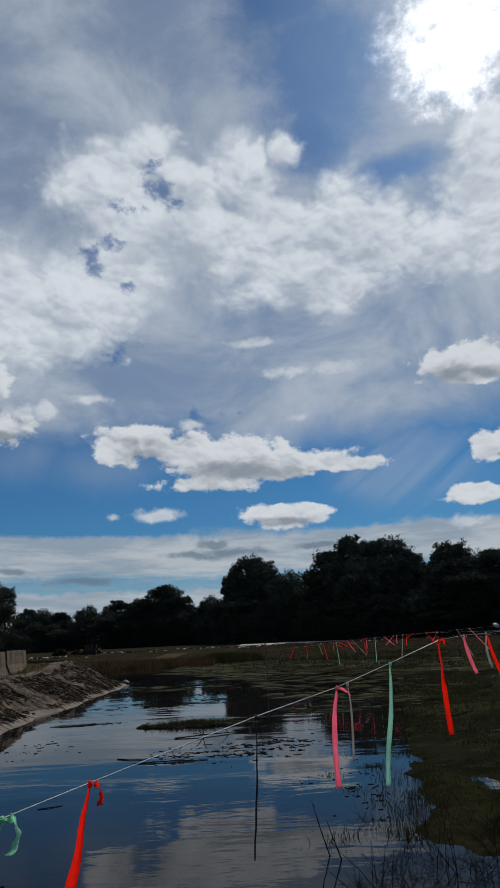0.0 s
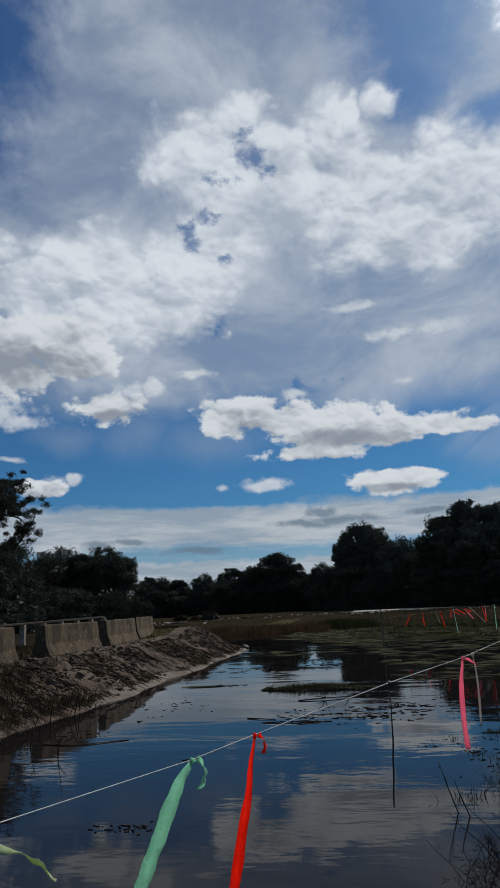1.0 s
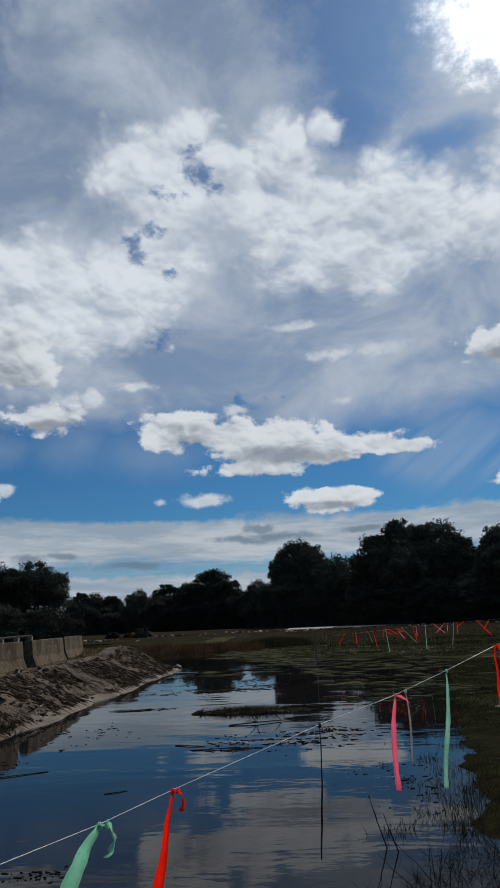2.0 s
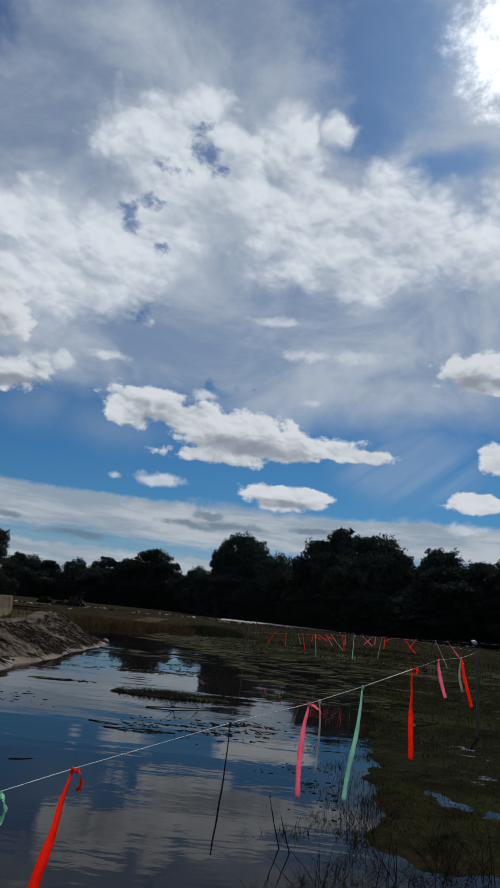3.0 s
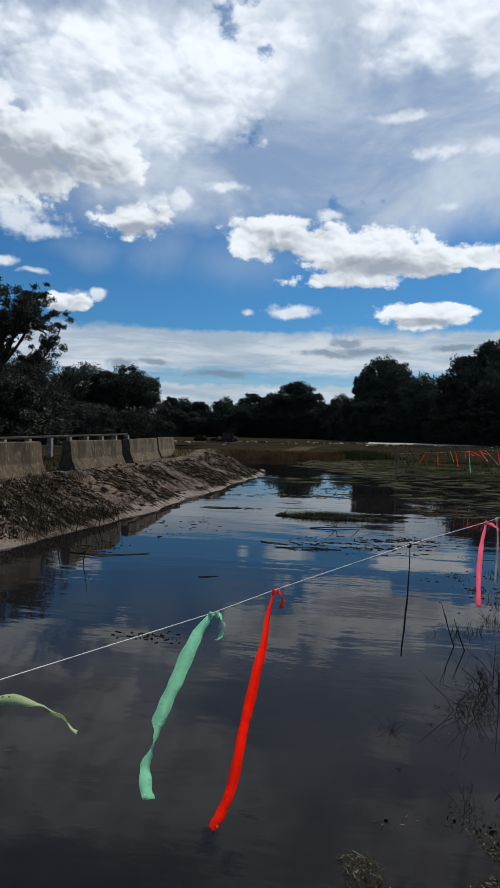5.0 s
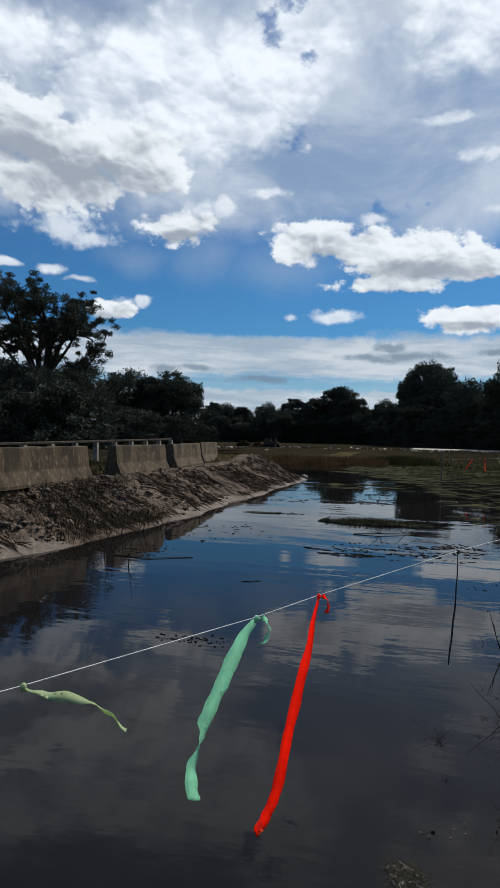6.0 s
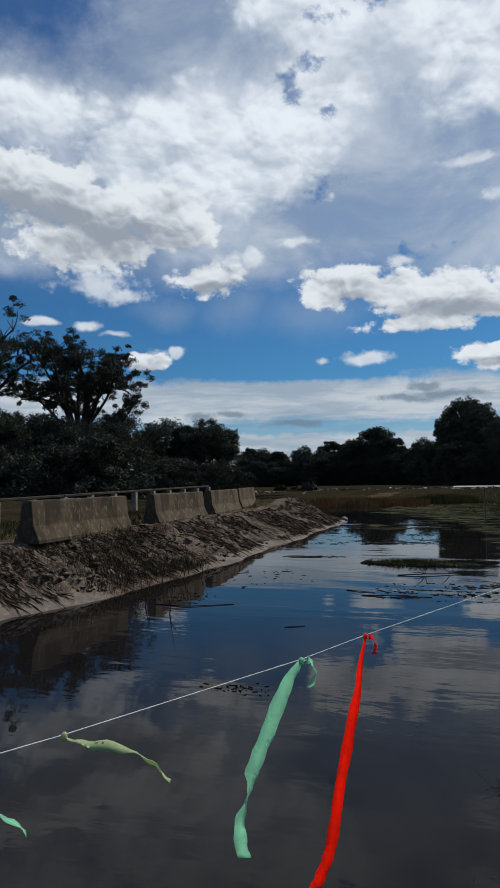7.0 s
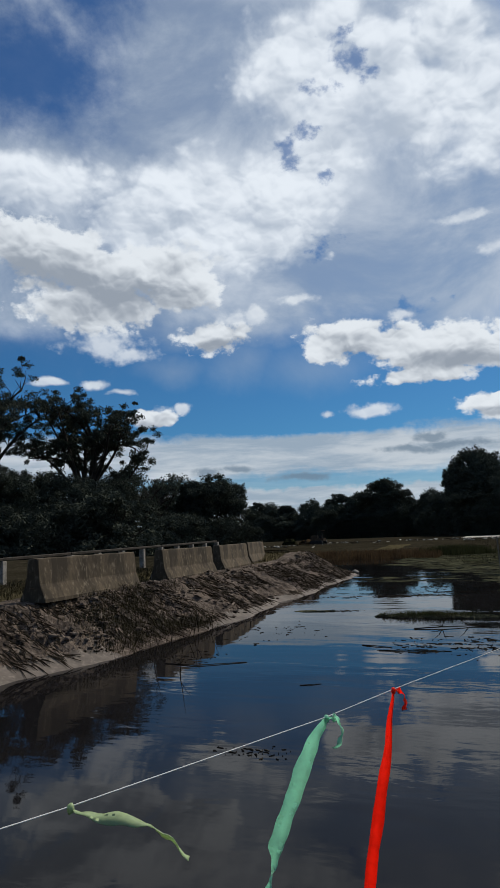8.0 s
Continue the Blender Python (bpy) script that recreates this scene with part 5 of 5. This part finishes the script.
FLAGS = [(3.1, 0.45, -0.25, RED_TAPE), (4.1, 0.5, 0.02, RED_TAPE), (5.0, 0.4, 0.15, PALE_TAPE), (5.6, 0.6, 0.12, RED_TAPE), (6.5, 0.85, 0.08, MINT_TAPE), (7.4, 0.4, 0.3, PINK_TAPE), (7.9, 0.55, 0.5, WHITE_TAPE), (8.8, 0.55, 0.12, RED_TAPE),
         (9.7, 0.85, -0.02, MINT_TAPE), (10.6, 0.3, 0.35, PINK_TAPE), (11.2, 0.3, -0.3, PINK_TAPE), (12.1, 0.75, -0.12, WHITE_TAPE), (14.0, 0.5, 0.45, RED_TAPE), (16.5, 0.9, 0.45, WHITE_TAPE), (17.2, 0.7, 0.6, PINK_TAPE)]
more = random.Random(3)
FLAGS += [(more.uniform(2.5, 19.0), more.uniform(0.12, 0.4), more.uniform(-0.25, 0.35), more.choice([RED_TAPE, PINK_TAPE, WHITE_TAPE, RED_TAPE])) for _ in range(9)]
for az, long, aside, material in FLAGS:
    p = along_cord(az)
    word = {RED_TAPE: "orange-red", PALE_TAPE: "faded yellow", MINT_TAPE: "pale mint", PINK_TAPE: "pink", WHITE_TAPE: "whitish"}[material]
    ribbon(down(p, [(0, 0, 0), (aside * 0.5, 0, -long * 0.5), (aside, 0.02, -long)]), 0.024, [20, 40, 20], material, word + " ribbon fluttering from the far cord", group="ribbons on the far cord", size=2.0)


def scrap(m, seed, wide):
    rng = random.Random(seed)
    bm = bmesh.new()
    bmesh.ops.create_icosphere(bm, subdivisions=3, radius=wide)
    for vert in bm.verts:
        vert.co *= 1 + 0.9 * noise.fractal(vert.co * 2.2 / wide + Vector((seed, 0, 0)), 0.8, 2.0, 3)
        vert.co.z *= 0.6
    return tagged(piece("plastic_scrap", from_bm("plastic_scrap", bm, WHITE_PLASTIC, True), m=m), "crumpled white plastic scrap caught on the marsh stems", "scrap")


scrap(pose(8.2, 23.1, 1.86, 10, 30, 40), 2, 0.08)
stake(1.5, 57.0, -0.2, 2.0)

# ---- on the far shore ----


def heap(name, centre, long, wide, high, material, label, seed):
    rng = np.random.default_rng(seed)
    bm = bmesh.new()
    bmesh.ops.create_icosphere(bm, subdivisions=4, radius=1.0)
    for vert in bm.verts:
        k = 1 + 0.35 * noise.fractal(vert.co * 2.0 + Vector((seed, 0, 0)), 0.8, 2.0, 4)
        vert.co = Vector((vert.co.x * long * k, vert.co.y * wide * k, max(-0.1, vert.co.z * high * k)))
    return tagged(piece(name, from_bm(name, bm, material, True), m=pose(*centre)), label, "heap")




def make_dozer(m):
    """A small tracked earth-moving machine: two tracks, hull, engine hood, open cab with roof, blade on two arms."""
    root = new("bulldozer")

    def box(name, parent, material, at, size, bevel=0.04, tilt=0.0, label=""):
        bm = bmesh.new()
        bmesh.ops.create_cube(bm, size=1.0, matrix=Matrix.LocRotScale((0, 0, 0), None, size))
        bmesh.ops.bevel(bm, geom=bm.edges[:], offset=bevel, segments=2, affect="EDGES")
        return piece(name, from_bm(name, bm, material), parent, label, pose(*at, 0, tilt, 0))

    box("hull", root, RUST_RED, (0, 0, 0.85), (2.6, 1.1, 0.5))
    box("engine_hood", root, RUST_RED, (0.75, 0, 1.35), (1.2, 0.9, 0.6), 0.08)
    for y in (-0.8, 0.8):
        loop = [(x, y, z) for x, z in [(-1.35, 0.35), (-1.15, 0.72), (1.1, 0.72), (1.35, 0.35), (1.05, 0.06), (-1.05, 0.06)]]
        bm = bmesh.new()
        ring = [[bm.verts.new((x, y + side * 0.24, z)) for x, _, z in loop] for side in (-1, 1)]
        bm.faces.new(ring[0]), bm.faces.new(ring[1][::-1])
        for i in range(6):
            bm.faces.new((ring[0][i], ring[1][i], ring[1][(i + 1) % 6], ring[0][(i + 1) % 6]))
        bmesh.ops.recalc_face_normals(bm, faces=bm.faces[:])
        bmesh.ops.bevel(bm, geom=bm.edges[:], offset=0.05, segments=2, affect="EDGES")
        piece("track", from_bm("track", bm, RUBBER), root, "muddy steel crawler track")
        box("blade_arm", root, RUST_RED, (1.45, y, 0.45), (1.3, 0.12, 0.16), 0.02)
    for x in (-0.95, 0.05):
        for y in (-0.45, 0.45):
            box("cab_post", root, BEAM, (x, y, 1.75), (0.09, 0.09, 1.35), 0.01)
    box("cab_roof", root, RUST_RED, (-0.45, 0, 2.46), (1.3, 1.15, 0.1), 0.03)
    box("seat", root, RUBBER, (-0.55, 0, 1.35), (0.5, 0.5, 0.5), 0.06)
    box("blade", root, BEAM, (2.1, 0, 0.5), (0.14, 2.5, 0.9), 0.04, -8, "worn steel blade")
    piece("exhaust_pipe", mesh("exhaust_pipe", *tube([(0.9, 0.2, 1.6), (0.9, 0.2, 2.15), (0.86, 0.2, 2.3)], [0.05] * 3, 8), BEAM, True), root)
    root.matrix_basis = m
    return tagged(root, "dark dusty bulldozer working on the far shore", "bulldozer")


make_dozer(pose(*at_angle(-13.9, 118, float(ground_height(np.array(-28.3), np.array(114.5), False))), 0, 0, 165))
heap("earth_mound", at_angle(-14.9, 119, 0.5), 1.7, 1.2, 0.7, REED, "brown heap of brush and earth on the far shore", 3)
heap("earth_mound", at_angle(-16.4, 122, 0.5), 1.3, 1.1, 0.9, MUD, "small dark heap of earth on the far shore", 5)


def make_shore_debris():
    rng = random.Random(41)
    pale, dark = [], []
    for k in range(900):
        x, y = rng.uniform(-45, 60), rng.gauss(112, 6)
        if noise.noise((x * 0.12, y * 0.1, 3.0)) < -0.05:
            continue
        s = rng.uniform(0.1, 0.45)
        z = float(ground_height(np.array(x), np.array(y), False))
        v, f = mat_patch(rng, x, y, s, s * rng.uniform(0.3, 0.8), rng.uniform(0.03, 0.16), rng.uniform(-0.3, 0.3))
        (pale if rng.random() < 0.35 else dark).append(([(a, b, c + z) for a, b, c in v], f))
    stuff("shore_debris", *joined(pale), STRAW, "pale broken debris along the far shore", "debris")
    stuff("shore_brush", *joined(dark), DEAD, "dark brush bits along the far shore", "debris")


make_shore_debris()
